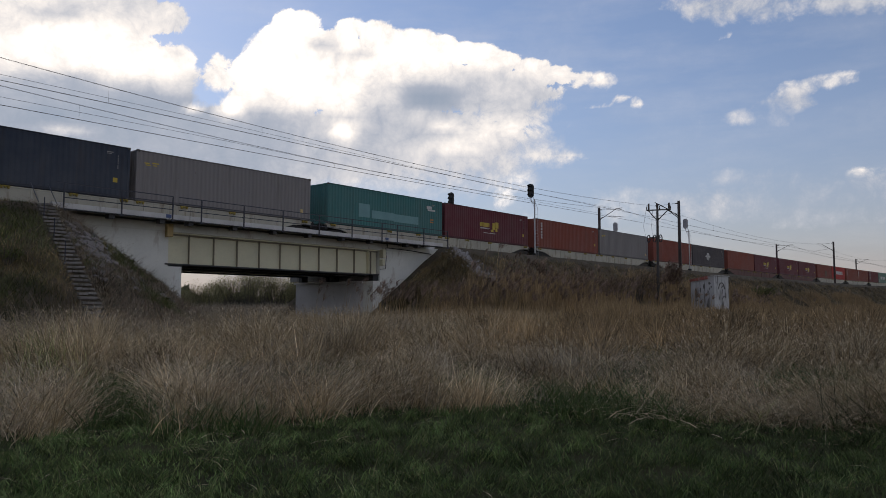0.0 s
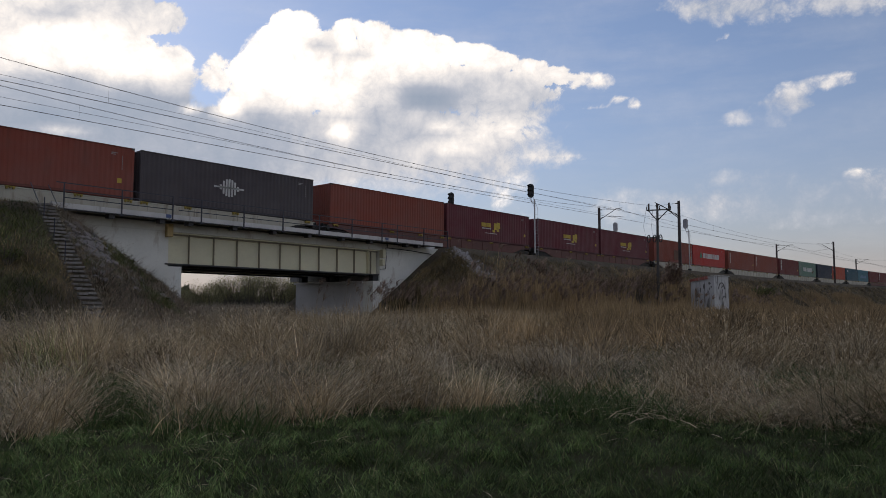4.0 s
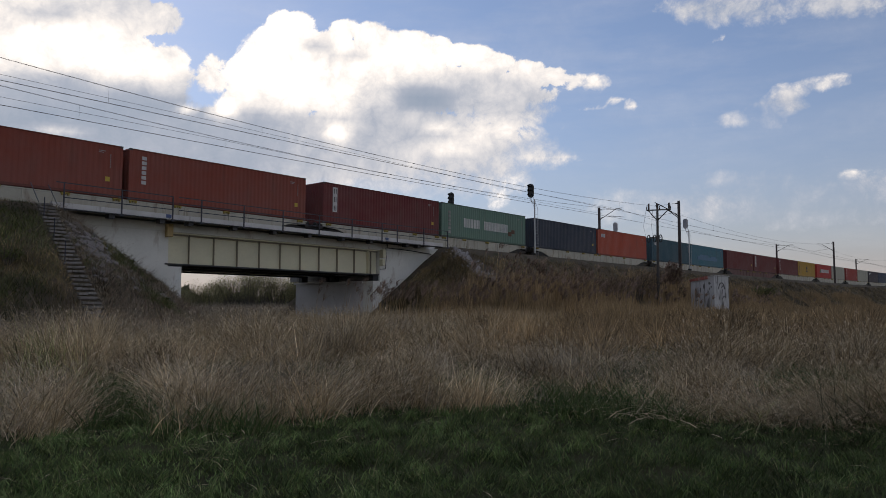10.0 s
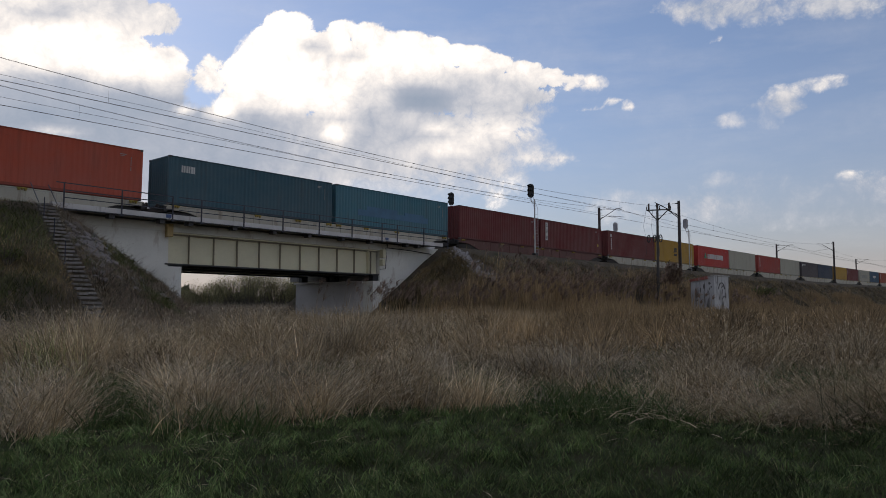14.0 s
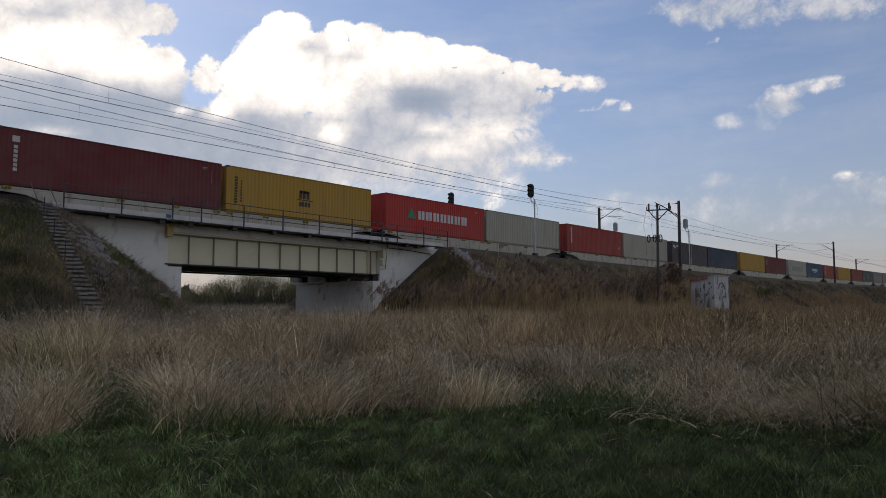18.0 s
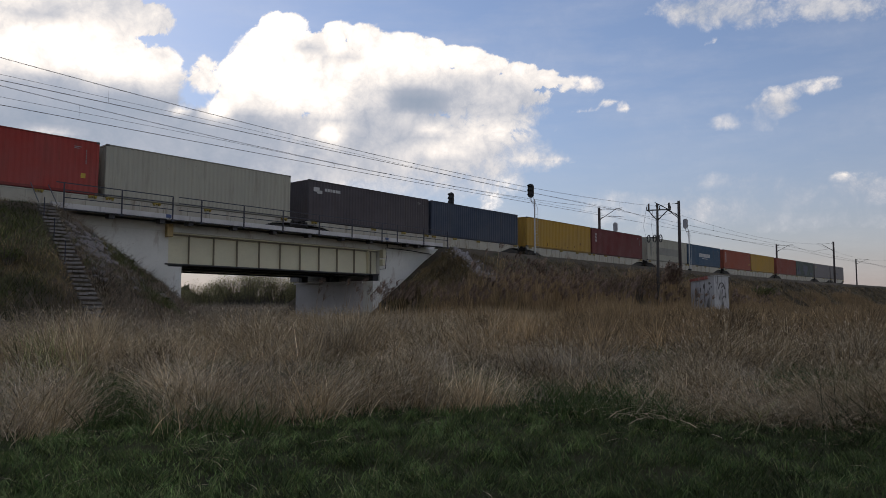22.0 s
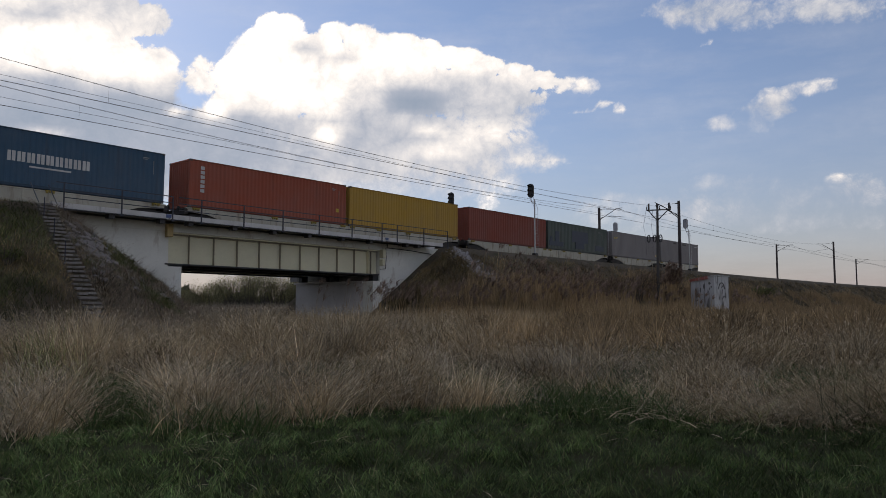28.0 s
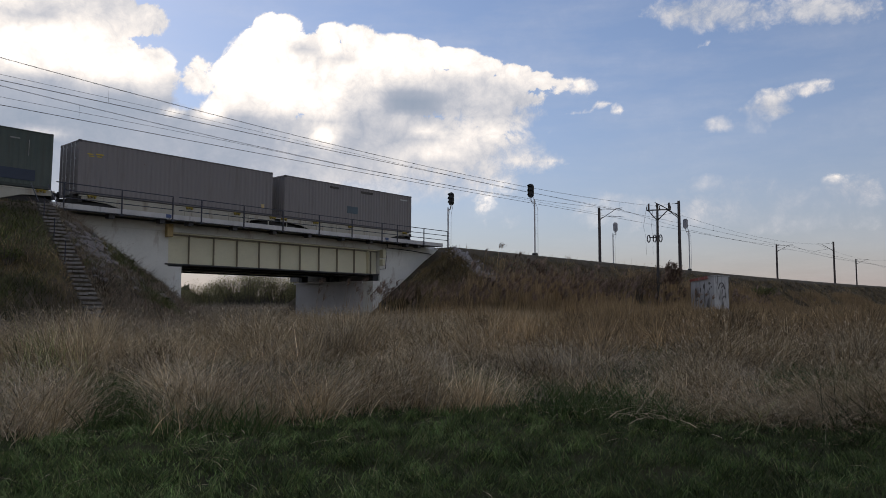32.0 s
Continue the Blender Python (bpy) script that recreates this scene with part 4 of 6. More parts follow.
# ---- steps and stone pitching on the west slope ----
def steps():
    st = thing("stairway", "worn concrete steps up the grassy embankment with thin rail posts", "stairs")
    n, half = 30, 0.36
    rng = random.Random(17)
    top = SHOULDER_Z + grade(12.2) + 0.08

    def mid(y):
        return 12.45 - (35.2 - y) * 0.09

    for k in range(n):
        y = 35.2 - 0.27 * (k + 1)
        z = top - 0.18 * k
        c, w = mid(y), 0.03 * math.sin(k * 2.3)
        st_k = Solid()
        cuts = [-half + w, rng.uniform(-0.2, 0.2), half + w] if k % 4 else [-half + w, half + w]
        for a, b in zip(cuts, cuts[1:]):
            drop, tip = rng.uniform(-0.025, 0.01), rng.uniform(-0.018, 0.018)
            y0, y1 = y - 0.06 + rng.uniform(-0.04, 0.03), y + 0.30
            v = [(c + a + 0.012, y0 + rng.uniform(0, 0.03), z + drop - tip), (c + b - 0.012, y0 + rng.uniform(0, 0.03), z + drop + tip), (c + b - 0.012, y1, z + drop + tip + 0.02), (c + a + 0.012, y1, z + drop - tip + 0.02)]
            v = [(px, py, pz - 0.085) for px, py, pz in v] + v
            st_k.add(v, [(3, 2, 1, 0), (4, 5, 6, 7), (0, 1, 5, 4), (1, 2, 6, 5), (2, 3, 7, 6), (3, 0, 4, 7)])
        st_k.box(c - half + 0.05, c + half - 0.05, y + 0.03, y + 0.30, z - 0.34, z - 0.095)
        part("step", st_k, STEP, st)
    for side in (-half - 0.1, half + 0.0):
        s = Solid()
        y1, z1 = 35.2 - 0.27 * n, top - 0.18 * n
        xa, xb = mid(35.2) + side, mid(y1) + side
        s.add([(xa, 35.2, top - 0.4), (xa + 0.1, 35.2, top - 0.4), (xa + 0.1, 35.2, top + 0.02), (xa, 35.2, top + 0.02),
               (xb, y1, z1 - 0.4), (xb + 0.1, y1, z1 - 0.4), (xb + 0.1, y1, z1 + 0.02), (xb, y1, z1 + 0.02)],
              [(0, 1, 2, 3), (7, 6, 5, 4), (0, 4, 5, 1), (1, 5, 6, 2), (2, 6, 7, 3), (3, 7, 4, 0)])
        part("side_kerb", s, STEP, st)
    for k in (4, 10, 16):
        y, z = 35.2 - 0.27 * (k + 1), top - 0.18 * max(k, 0)
        part("rail_post", Solid().bar((mid(y) - half + 0.05, y, z - 0.3), (mid(y) - half + 0.05, y, z + 0.85), 0.022), RAIL_PAINT, st, "thin dark rail post")
    z = top
    for dx in (0.0, 0.75):
        part("handrail", Solid().line([(11.9 + dx, 35.25, z + 0.9), (11.8 + dx, 34.4, z + 0.35), (11.72 + dx, 33.7, z - 0.12)], 0.02), RAIL_PAINT, st, "thin slanted steel handrail")


steps()


def pitching(name, place, count, seed, label, material, size=1.0):
    """Rough stone slabs bedded in the cone of the embankment."""
    rng = random.Random(seed)
    host = thing(name, label, "stone paving", kind="structure")
    bases = []
    for b in range(5):
        s = Solid()
        n = rng.randint(5, 7)
        rim = [(math.cos(2 * math.pi * i / n) * rng.uniform(0.12, 0.24), math.sin(2 * math.pi * i / n) * rng.uniform(0.09, 0.18)) for i in range(n)]
        v = [(x, y, -0.1) for x, y in rim] + [(x, y, 0.03) for x, y in rim] + [(x * 0.82, y * 0.82, 0.07) for x, y in rim]
        f = [(i, (i + 1) % n, n + (i + 1) % n, n + i) for i in range(n)] + [(n + i, n + (i + 1) % n, 2 * n + (i + 1) % n, 2 * n + i) for i in range(n)]
        s.add(v, f + [tuple(range(2 * n, 3 * n))])
        bases.append(s.mesh("stone", material))
    for k in range(count):
        x, y = place(rng)
        z = slope_height(x, y)
        e = 0.3
        normal = Vector((slope_height(x - e, y) - slope_height(x + e, y), slope_height(x, y - e) - slope_height(x, y + e), 2 * e)).normalized()
        ob = new("stone", rng.choice(bases))
        ob.parent = host
        ob.matrix_basis = Matrix.Translation((x, y, z - 0.01)) @ normal.to_track_quat("Z", "Y").to_matrix().to_4x4() @ pose(0, 0, 0, rng.uniform(-9, 9), rng.uniform(-9, 9), rng.uniform(0, 360)) @ Matrix.Scale(size * rng.uniform(0.7, 1.35), 4)


def west_place(rng):
    while True:
        x, y = rng.uniform(12.6, 17.0), rng.uniform(29.5, 36.1)
        kerb = 12.95 - (35.2 - y) * 0.09
        if 0.2 < embank(x, y) < 5.2 and x > kerb and rng.random() < 0.18 + 0.82 * (x < kerb + 1.3):
            return x, y


def east_place(rng):
    t = rng.uniform(0, 1)
    return 41.35 - 0.4 * t + rng.gauss(0, 0.30 + 0.35 * t), 34.7 - 4.4 * t + rng.gauss(0, 0.3)


pitching("slope_pitching_west", west_place, 210, 5, "broken grey stone slabs overgrown with dry grass", STONE, 1.0)
pitching("slope_pitching_east", east_place, 280, 9, "pale broken stones spilling down the embankment", RUBBLE, 0.8)


# ---- train ----
LEN, WID, HIGH = 12.192, 2.438, 2.885
JOINT, PITCH_W = 0.36, 26.295


def corrugated(length, height, thick, pitch, inset):
    """A folded steel sheet in the x-z plane; its outer folds lie on y = 0."""
    xs, n = [], round(length / pitch)
    p = length / n
    for i in range(n):
        for f, d in ((0.0, 0.0), (0.26, 0.0), (0.5, 1.0), (0.76, 1.0)):
            xs.append((i * p + f * p, d * inset))
    xs.append((length, 0.0))
    s = Solid()
    v = [(x, d, z) for x, d in xs for z in (0.0, height)]
    s.add(v, [(2 * i, 2 * i + 2, 2 * i + 3, 2 * i + 1) for i in range(len(xs) - 1)])
    return s


def turned(solid, fn):
    solid.v = [fn(*p) for p in solid.v]
    return solid


def container_meshes():
    h0, h1, hw = 0.16, HIGH - 0.07, WID / 2
    m = {}
    m["near"] = turned(corrugated(LEN - 0.30, h1 - h0, 0, 0.278, 0.022), lambda x, y, z: (x - LEN / 2 + 0.15, y - hw + 0.012, z + h0)).mesh("side_panel", PAINT)
    m["far"] = turned(corrugated(LEN - 0.30, h1 - h0, 0, 0.278, 0.036), lambda x, y, z: (x - LEN / 2 + 0.15, hw - 0.012 - y, z + h0)).mesh("side_panel", PAINT)
    m["front"] = turned(corrugated(WID - 0.3, h1 - h0, 0, 0.25, 0.045), lambda x, y, z: (-LEN / 2 + 0.03 + y, x - hw + 0.15, z + h0)).mesh("front_panel", PAINT)
    m["front_r"] = turned(corrugated(WID - 0.3, h1 - h0, 0, 0.25, 0.045), lambda x, y, z: (LEN / 2 - 0.03 - y, x - hw + 0.15, z + h0)).mesh("front_panel", PAINT)
    m["roof"] = turned(corrugated(LEN - 0.3, WID - 0.16, 0, 0.21, 0.02), lambda x, y, z: (x - LEN / 2 + 0.15, z - hw + 0.08, HIGH - 0.03 - y)).mesh("roof_panel", PAINT)
    m["floor"] = Solid().box(-LEN / 2 + 0.1, LEN / 2 - 0.1, -hw + 0.03, hw - 0.03, 0.10, 0.155).mesh("floor", PAINT)
    for key, y in (("n", -1), ("f", 1)):
        a, b = (-hw, -hw + 0.07) if y < 0 else (hw - 0.07, hw)
        m["top_" + key] = Solid().box(-LEN / 2 + 0.16, LEN / 2 - 0.16, a, b, HIGH - 0.075, HIGH - 0.005, 0.012).mesh("top_rail", PAINT)
        m["low_" + key] = Solid().box(-LEN / 2 + 0.16, LEN / 2 - 0.16, a, b, 0.01, 0.16, 0.012).mesh("bottom_rail", PAINT)
    for kx, x in (("w", -1), ("e", 1)):
        for ky, y in (("n", -1), ("f", 1)):
            ax, bx = (-LEN / 2, -LEN / 2 + 0.15) if x < 0 else (LEN / 2 - 0.15, LEN / 2)
            ay, by = (-hw, -hw + 0.15) if y < 0 else (hw - 0.15, hw)
            m["post_" + kx + ky] = Solid().box(ax, bx, ay, by, 0.11, HIGH - 0.11, 0.02).mesh("corner_post", PAINT)
            for kz, z in (("l", 0.0), ("h", HIGH - 0.115)):
                ex = 0.006
                m["cast_" + kx + ky + kz] = Solid().box(ax - ex, bx + 0.02 * (x < 0), ay - ex, by + ex, z, z + 0.118, 0.012).mesh("corner_casting", CASTING)
        ax, bx = (-LEN / 2 + 0.01, -LEN / 2 + 0.11) if x < 0 else (LEN / 2 - 0.11, LEN / 2 - 0.01)
        m["sill_" + kx] = Solid().box(ax, bx, -hw + 0.15, hw - 0.15, 0.01, 0.16, 0.012).mesh("end_sill", PAINT)
        m["head_" + kx] = Solid().box(ax, bx, -hw + 0.15, hw - 0.15, HIGH - 0.10, HIGH - 0.005, 0.012).mesh("header", PAINT)
    for kx, x in (("w", -1), ("e", 1)):
        for ky, a, b in (("n", -hw + 0.155, -0.01), ("f", 0.01, hw - 0.155)):
            d = Solid().box(min(x * (LEN / 2 - 0.03), x * (LEN / 2 - 0.08)), max(x * (LEN / 2 - 0.03), x * (LEN / 2 - 0.08)), a, b, 0.17, HIGH - 0.11, 0.012)
            for z in (0.55, 1.15, 1.75, 2.35):
                d.box(min(x * (LEN / 2 - 0.005), x * (LEN / 2 - 0.03)), max(x * (LEN / 2 - 0.005), x * (LEN / 2 - 0.03)), a + 0.08, b - 0.08, z - 0.12, z + 0.12, 0.01)
            m["door_" + kx + ky] = d.mesh("door_leaf", PAINT)
            for i, f in enumerate((0.28, 0.72)):
                y = a + (b - a) * f
                r = Solid().bar((x * (LEN / 2 + 0.02), y, 0.1), (x * (LEN / 2 + 0.02), y, HIGH - 0.08), 0.019, 6)
                for z in (0.3, 1.0, 1.9, 2.6):
                    r.box(x * (LEN / 2 - 0.005) - 0.025, x * (LEN / 2 - 0.005) + 0.025, y - 0.04, y + 0.04, z, z + 0.06)
                m["bar_" + kx + ky + str(i)] = r.mesh("locking_bar", GALV)
    return m


BOX = container_meshes()


def letters(x0, x1, z0, z1, n, gap=0.25):
    """A word drawn as plain blocks."""
    w = (x1 - x0) / n
    bar, out = w * (1 - gap) * 0.43, []
    for i in range(n):
        a = x0 + i * w
        out += [(a, a + bar, z0, z1), (a + w * (1 - gap) - bar, a + w * (1 - gap), z0, z1)]
    return out


def upright(x0, x1, z0, z1, n):
    h = (z1 - z0) / n
    return [(x0, x1, z0 + i * h, z0 + i * h + h * 0.72) for i in range(n)]


SMALL = [(MARK_FADED, upright(11.5, 11.54, 1.6, 2.4, 6) + [(10.9, 11.25, 2.46, 2.50), (10.9, 11.15, 2.38, 2.41)])]
DECAL = [(MARK_YELLOW, [(11.28, 11.52, 0.85, 1.1)])]
MARKS = {
    "": [],
    "plain": SMALL + DECAL,
    "plate_three": SMALL + DECAL + [(MARK_WHITE, [(0.85, 1.25, 0.85, 2.6)]), (MARK_DARK, [(0.94, 1.0, 2.15, 2.5, 0.012), (1.1, 1.16, 2.15, 2.5, 0.012), (0.94, 1.0, 1.55, 1.9, 0.012), (1.1, 1.16, 1.55, 1.9, 0.012), (0.94, 1.0, 0.95, 1.3, 0.012), (1.1, 1.16, 0.95, 1.3, 0.012)])],
    "patch": SMALL + DECAL + [(MARK_RUST, [(6.0, 8.0, 0.45, 1.7)])],
    "head_word": SMALL + [(MARK_WHITE, [(0.62, 0.95, 2.2, 2.5)] + upright(0.7, 0.88, 0.75, 2.1, 6))],
    "rust_runs": [(MARK_RUST, [(3.6, 3.63, 0.3, 0.55), (6.9, 6.93, 0.5, 0.8), (7.4, 7.5, 0.25, 0.4), (8.8, 8.83, 0.4, 0.65), (10.0, 10.04, 0.75, 1.0), (5.2, 5.3, 0.3, 0.38), (6.2, 6.4, 0.2, 0.26)])],
    "end_mark": SMALL + [(MARK_WHITE, [(10.3, 10.9, 2.1, 2.35), (10.4, 11.3, 1.95, 2.08)]), (MARK_ORANGE, [(10.7, 11.1, 1.2, 1.3), (10.7, 11.1, 1.0, 1.1)]),
                         (MARK_PALE, [(2.9, 4.0, 0.75, 1.75), (4.2, 6.5, 0.75, 1.35), (6.5, 9.3, 0.7, 1.3)])],
    "emblem": SMALL + DECAL + [(MARK_YELLOW, letters(4.75, 6.15, 1.32, 1.68, 4, 0.15) + [(6.55, 6.95, 1.15, 1.75), (7.0, 7.45, 1.3, 1.85), (6.35, 6.7, 0.92, 1.12), (7.0, 7.3, 1.0, 1.25)]),
                       (MARK_WHITE, letters(4.8, 6.15, 1.14, 1.24, 8) + [(5.3, 7.0, 0.76, 0.81)])],
    "wide_word": SMALL + [(MARK_WHITE, letters(3.45, 9.95, 1.12, 1.85, 7, 0.2))],
    "wide_word_tri": SMALL + [(MARK_WHITE, letters(3.6, 9.9, 1.15, 1.85, 7, 0.2)), (MARK_GREEN, [(2.35 + 0.07 * i, 3.25 - 0.07 * i, 1.15 + 0.13 * i, 1.28 + 0.13 * i) for i in range(6)])],
    "tall_word": SMALL + DECAL + [(MARK_WHITE, upright(0.72, 0.98, 0.95, 2.6, 6))],
    "two_words": SMALL + [(MARK_WHITE, letters(2.9, 5.17, 1.02, 1.80, 5, 0.22) + letters(5.75, 9.37, 1.0, 1.78, 8, 0.22)), (MARK_FADED, upright(0.85, 1.15, 0.35, 2.35, 6)), (MARK_RUST, [(9.4, 9.9, 0.75, 1.15), (9.9, 10.4, 1.0, 1.35)])],
    "short_word": SMALL + [(MARK_WHITE, letters(0.78, 1.7, 1.98, 2.38, 3, 0.2))],
    "three_tall": SMALL + [(MARK_WHITE, upright(0.75, 0.95, 1.4, 2.4, 3))],
    "block": [(MARK_DARK, [(5.6, 5.78, 1.45, 1.98), (5.9, 6.08, 1.45, 1.98), (6.2, 6.4, 1.45, 1.98), (5.6, 6.35, 1.82, 2.0), (5.4, 6.7, 1.33, 1.39)] + letters(5.6, 6.55, 0.92, 1.22, 2, 0.15)
               + upright(0.6, 0.78, 0.6, 2.3, 10) + upright(1.0, 1.1, 0.7, 2.1, 8))],
    "mixed_word": SMALL + [(MARK_WHITE, letters(4.1, 8.1, 1.25, 1.75, 9, 0.2) + [(5.1, 7.1, 1.02, 1.10)])],
    "beast_word": SMALL + [(MARK_WHITE, [(0.4, 0.9, 2.1, 2.4), (0.7, 1.15, 1.98, 2.2)] + letters(1.4, 2.85, 2.2, 2.4, 6, 0.25))],
    "round": SMALL + [(MARK_WHITE, [(5.0 + 0.2 * i, 5.12 + 0.2 * i, 1.45 - q, 1.45 + q) for i, q in enumerate((0.15, 0.4, 0.52, 0.55, 0.52, 0.4, 0.15))] + [(4.6, 6.7, 1.4, 1.5)])],
    "yellow_small": [(MARK_YELLOW, [(0.45, 0.75, 2.15, 2.21), (0.52, 0.8, 2.05, 2.10), (0.9, 1.3, 2.19, 2.26), (0.95, 1.2, 2.07, 2.12)]), (YELLOW_COVER, [(11.36, 11.58, 0.5, 0.72)])],
    "blue_band": SMALL + [(MARK_AZURE, [(2.1, 9.7, 0.85, 1.3), (3.0, 6.2, 1.3, 1.6), (7.0, 9.2, 1.3, 1.5)])],
    "navy_panels": [(MARK_NAVY, [(0.3, 2.9, 0.4, 0.85), (1.35, 2.1, 0.85, 1.9), (0.4, 0.8, 0.85, 1.3), (4.6, 7.9, 1.0, 2.2), (5.3, 7.1, 0.35, 1.0), (9.5, 11.4, 0.35, 0.9)]), (MARK_FADED, [(10.2, 10.65, 2.38, 2.44), (11.05, 11.08, 1.6, 2.4)])],
    "pale_box": SMALL + [(MARK_GREY, [(2.4, 9.2, 0.85, 1.75), (0.9, 1.2, 0.6, 2.3)])],
    "dark_scuffs": [(MARK_DARK, [(3.9, 4.7, 2.5, 2.65), (6.8, 8.0, 2.48, 2.65)]), (MARK_BLUE, [(5.5, 6.5, 0.9, 1.4)]), (MARK_WHITE, [(10.9, 11.7, 2.45, 2.52)])],
}
MARK_MESH = {}
for key, sets in MARKS.items():
    for i, (mt, rects) in enumerate(sets):
        small = SMALL and rects is SMALL[0][1]
        for group in ([rects] if small else [[r] for r in rects]):
            s = Solid()
            for a, b, c, d, *out in group:
                s.box(a - LEN / 2, b - LEN / 2, -WID / 2 - (out[0] if out else 0.006), -WID / 2 + 0.05, c, d)
            MARK_MESH.setdefault(key, []).append((s.mesh("marking", mt), small))

NAVY, GREY, TEAL, MAROON = (0.032, 0.042, 0.062), (0.21, 0.192, 0.187), (0.045, 0.16, 0.155), (0.125, 0.024, 0.033)
BROWN, RED, GREEN, ORANGE = (0.22, 0.052, 0.033), (0.42, 0.035, 0.028), (0.13, 0.215, 0.165), (0.40, 0.075, 0.04)
DEEP_TEAL, BLUE_TEAL, OXBLOOD, YELLOW = (0.037, 0.093, 0.118), (0.05, 0.155, 0.195), (0.135, 0.025, 0.024), (0.40, 0.23, 0.035)
PALE, CHARCOAL, BLUE, OLIVE = (0.37, 0.355, 0.285), (0.065, 0.055, 0.060), (0.036, 0.052, 0.082), (0.07, 0.09, 0.078)
CRIMSON, RUST_ORANGE, PETROL = (0.31, 0.042, 0.032), (0.29, 0.068, 0.036), (0.035, 0.082, 0.132)
WORDS = {CRIMSON: "crimson red", RUST_ORANGE: "rust-orange", PETROL: "petrol blue", NAVY: "dark navy", GREY: "grey", TEAL: "teal green", MAROON: "maroon", BROWN: "rust-brown", RED: "bright red", GREEN: "grey-green",
         ORANGE: "orange-red", DEEP_TEAL: "dark teal", BLUE_TEAL: "blue-teal", OXBLOOD: "oxblood red", YELLOW: "ochre yellow", PALE: "pale grey",
         CHARCOAL: "charcoal", BLUE: "dark blue", OLIVE: "dark green"}
SAYS = {"emblem": "with a yellow emblem", "wide_word": "with wide white block lettering", "wide_word_tri": "with green triangle and white lettering",
        "tall_word": "with an upright white word", "two_words": "with pale block lettering", "block": "with a dark block emblem", "mixed_word": "with white lettering",
        "beast_word": "with a small white emblem", "round": "with a round white emblem", "navy_panels": "with navy repair panels", "end_mark": "with pale repainted panels", "plate_three": "with a white plate", "patch": "with a faded patch", "head_word": "with an upright white word", "rust_runs": "with rust runs",
        "blue_band": "with faded azure block lettering", "yellow_small": "with a small yellow mark", "short_word": "with a short white word"}
# Each wagon: its two containers (colour, marks) and the colour of its sill.
TRAIN = [((NAVY, "plain"), (GREY, "yellow_small"), 0), ((TEAL, "end_mark"), (MAROON, "emblem"), 0), ((BROWN, "tall_word"), (GREY, "yellow_small"), 0),
         ((BROWN, "plain"), (CHARCOAL, "round"), 0), ((BROWN, ""), (MAROON, "emblem"), 1), ((MAROON, "emblem"), (MAROON, "emblem"), 1),
         ((BROWN, "patch"), (RED, "wide_word_tri"), 0), ((BROWN, "tall_word"), (BROWN, "tall_word"), 0), ((OXBLOOD, "plate_three"), (GREEN, "two_words"), 0),
         ((NAVY, "plain"), (ORANGE, "short_word"), 0), ((DEEP_TEAL, "short_word"), (BLUE_TEAL, "blue_band"), 0), ((OXBLOOD, "plain"), (OXBLOOD, "plate_three"), 1),
         ((OXBLOOD, "head_word"), (YELLOW, "block"), 0), ((RED, "wide_word_tri"), (PALE, ""), 0), ((CRIMSON, "tall_word"), (PALE, ""), 0),
         ((CHARCOAL, "beast_word"), (BLUE, ""), 0), ((YELLOW, "rust_runs"), (OXBLOOD, "three_tall"), 0), ((PALE, "pale_box"), (PETROL, "mixed_word"), 0),
         ((RUST_ORANGE, "tall_word"), (YELLOW, ""), 0), ((BROWN, ""), (OLIVE, "navy_panels"), 0), ((GREY, "yellow_small"), (GREY, "dark_scuffs"), 2)]


def container(colour, marks, doors_west):
    says = SAYS.get(marks, "with corrugated sides")
    c = thing("shipping_container", "%s shipping container %s" % (WORDS[colour], says), "container", group="containers on the train")
    keys = ["near", "far", "roof", "floor", "top_n", "top_f", "low_n", "low_f", "sill_w", "sill_e", "head_w", "head_e"]
    keys += ["post_" + a + b for a in "we" for b in "nf"] + ["cast_" + a + b + d for a in "we" for b in "nf" for d in "lh"]
    d, o = ("w", "front_r") if doors_west else ("e", "front")
    keys.append(o)
    rgba = (*colour, 1.0)
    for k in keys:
        # Top and bottom rails darkened: their shade is put into the paint.
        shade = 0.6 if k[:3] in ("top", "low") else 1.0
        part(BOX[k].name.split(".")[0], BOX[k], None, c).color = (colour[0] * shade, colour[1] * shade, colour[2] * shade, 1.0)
    for b in "nf":
        leaf = part("door_leaf", BOX["door_" + d + b], None, c)
        leaf.color = rgba
        for i in "01":
            part("locking_bar", BOX["bar_" + d + b + i], None, leaf)
    for me, small in MARK_MESH.get(marks, []):
        o = part("marking", me, None, c)
        if small:
            o["kind"] = "stuff"
    return c


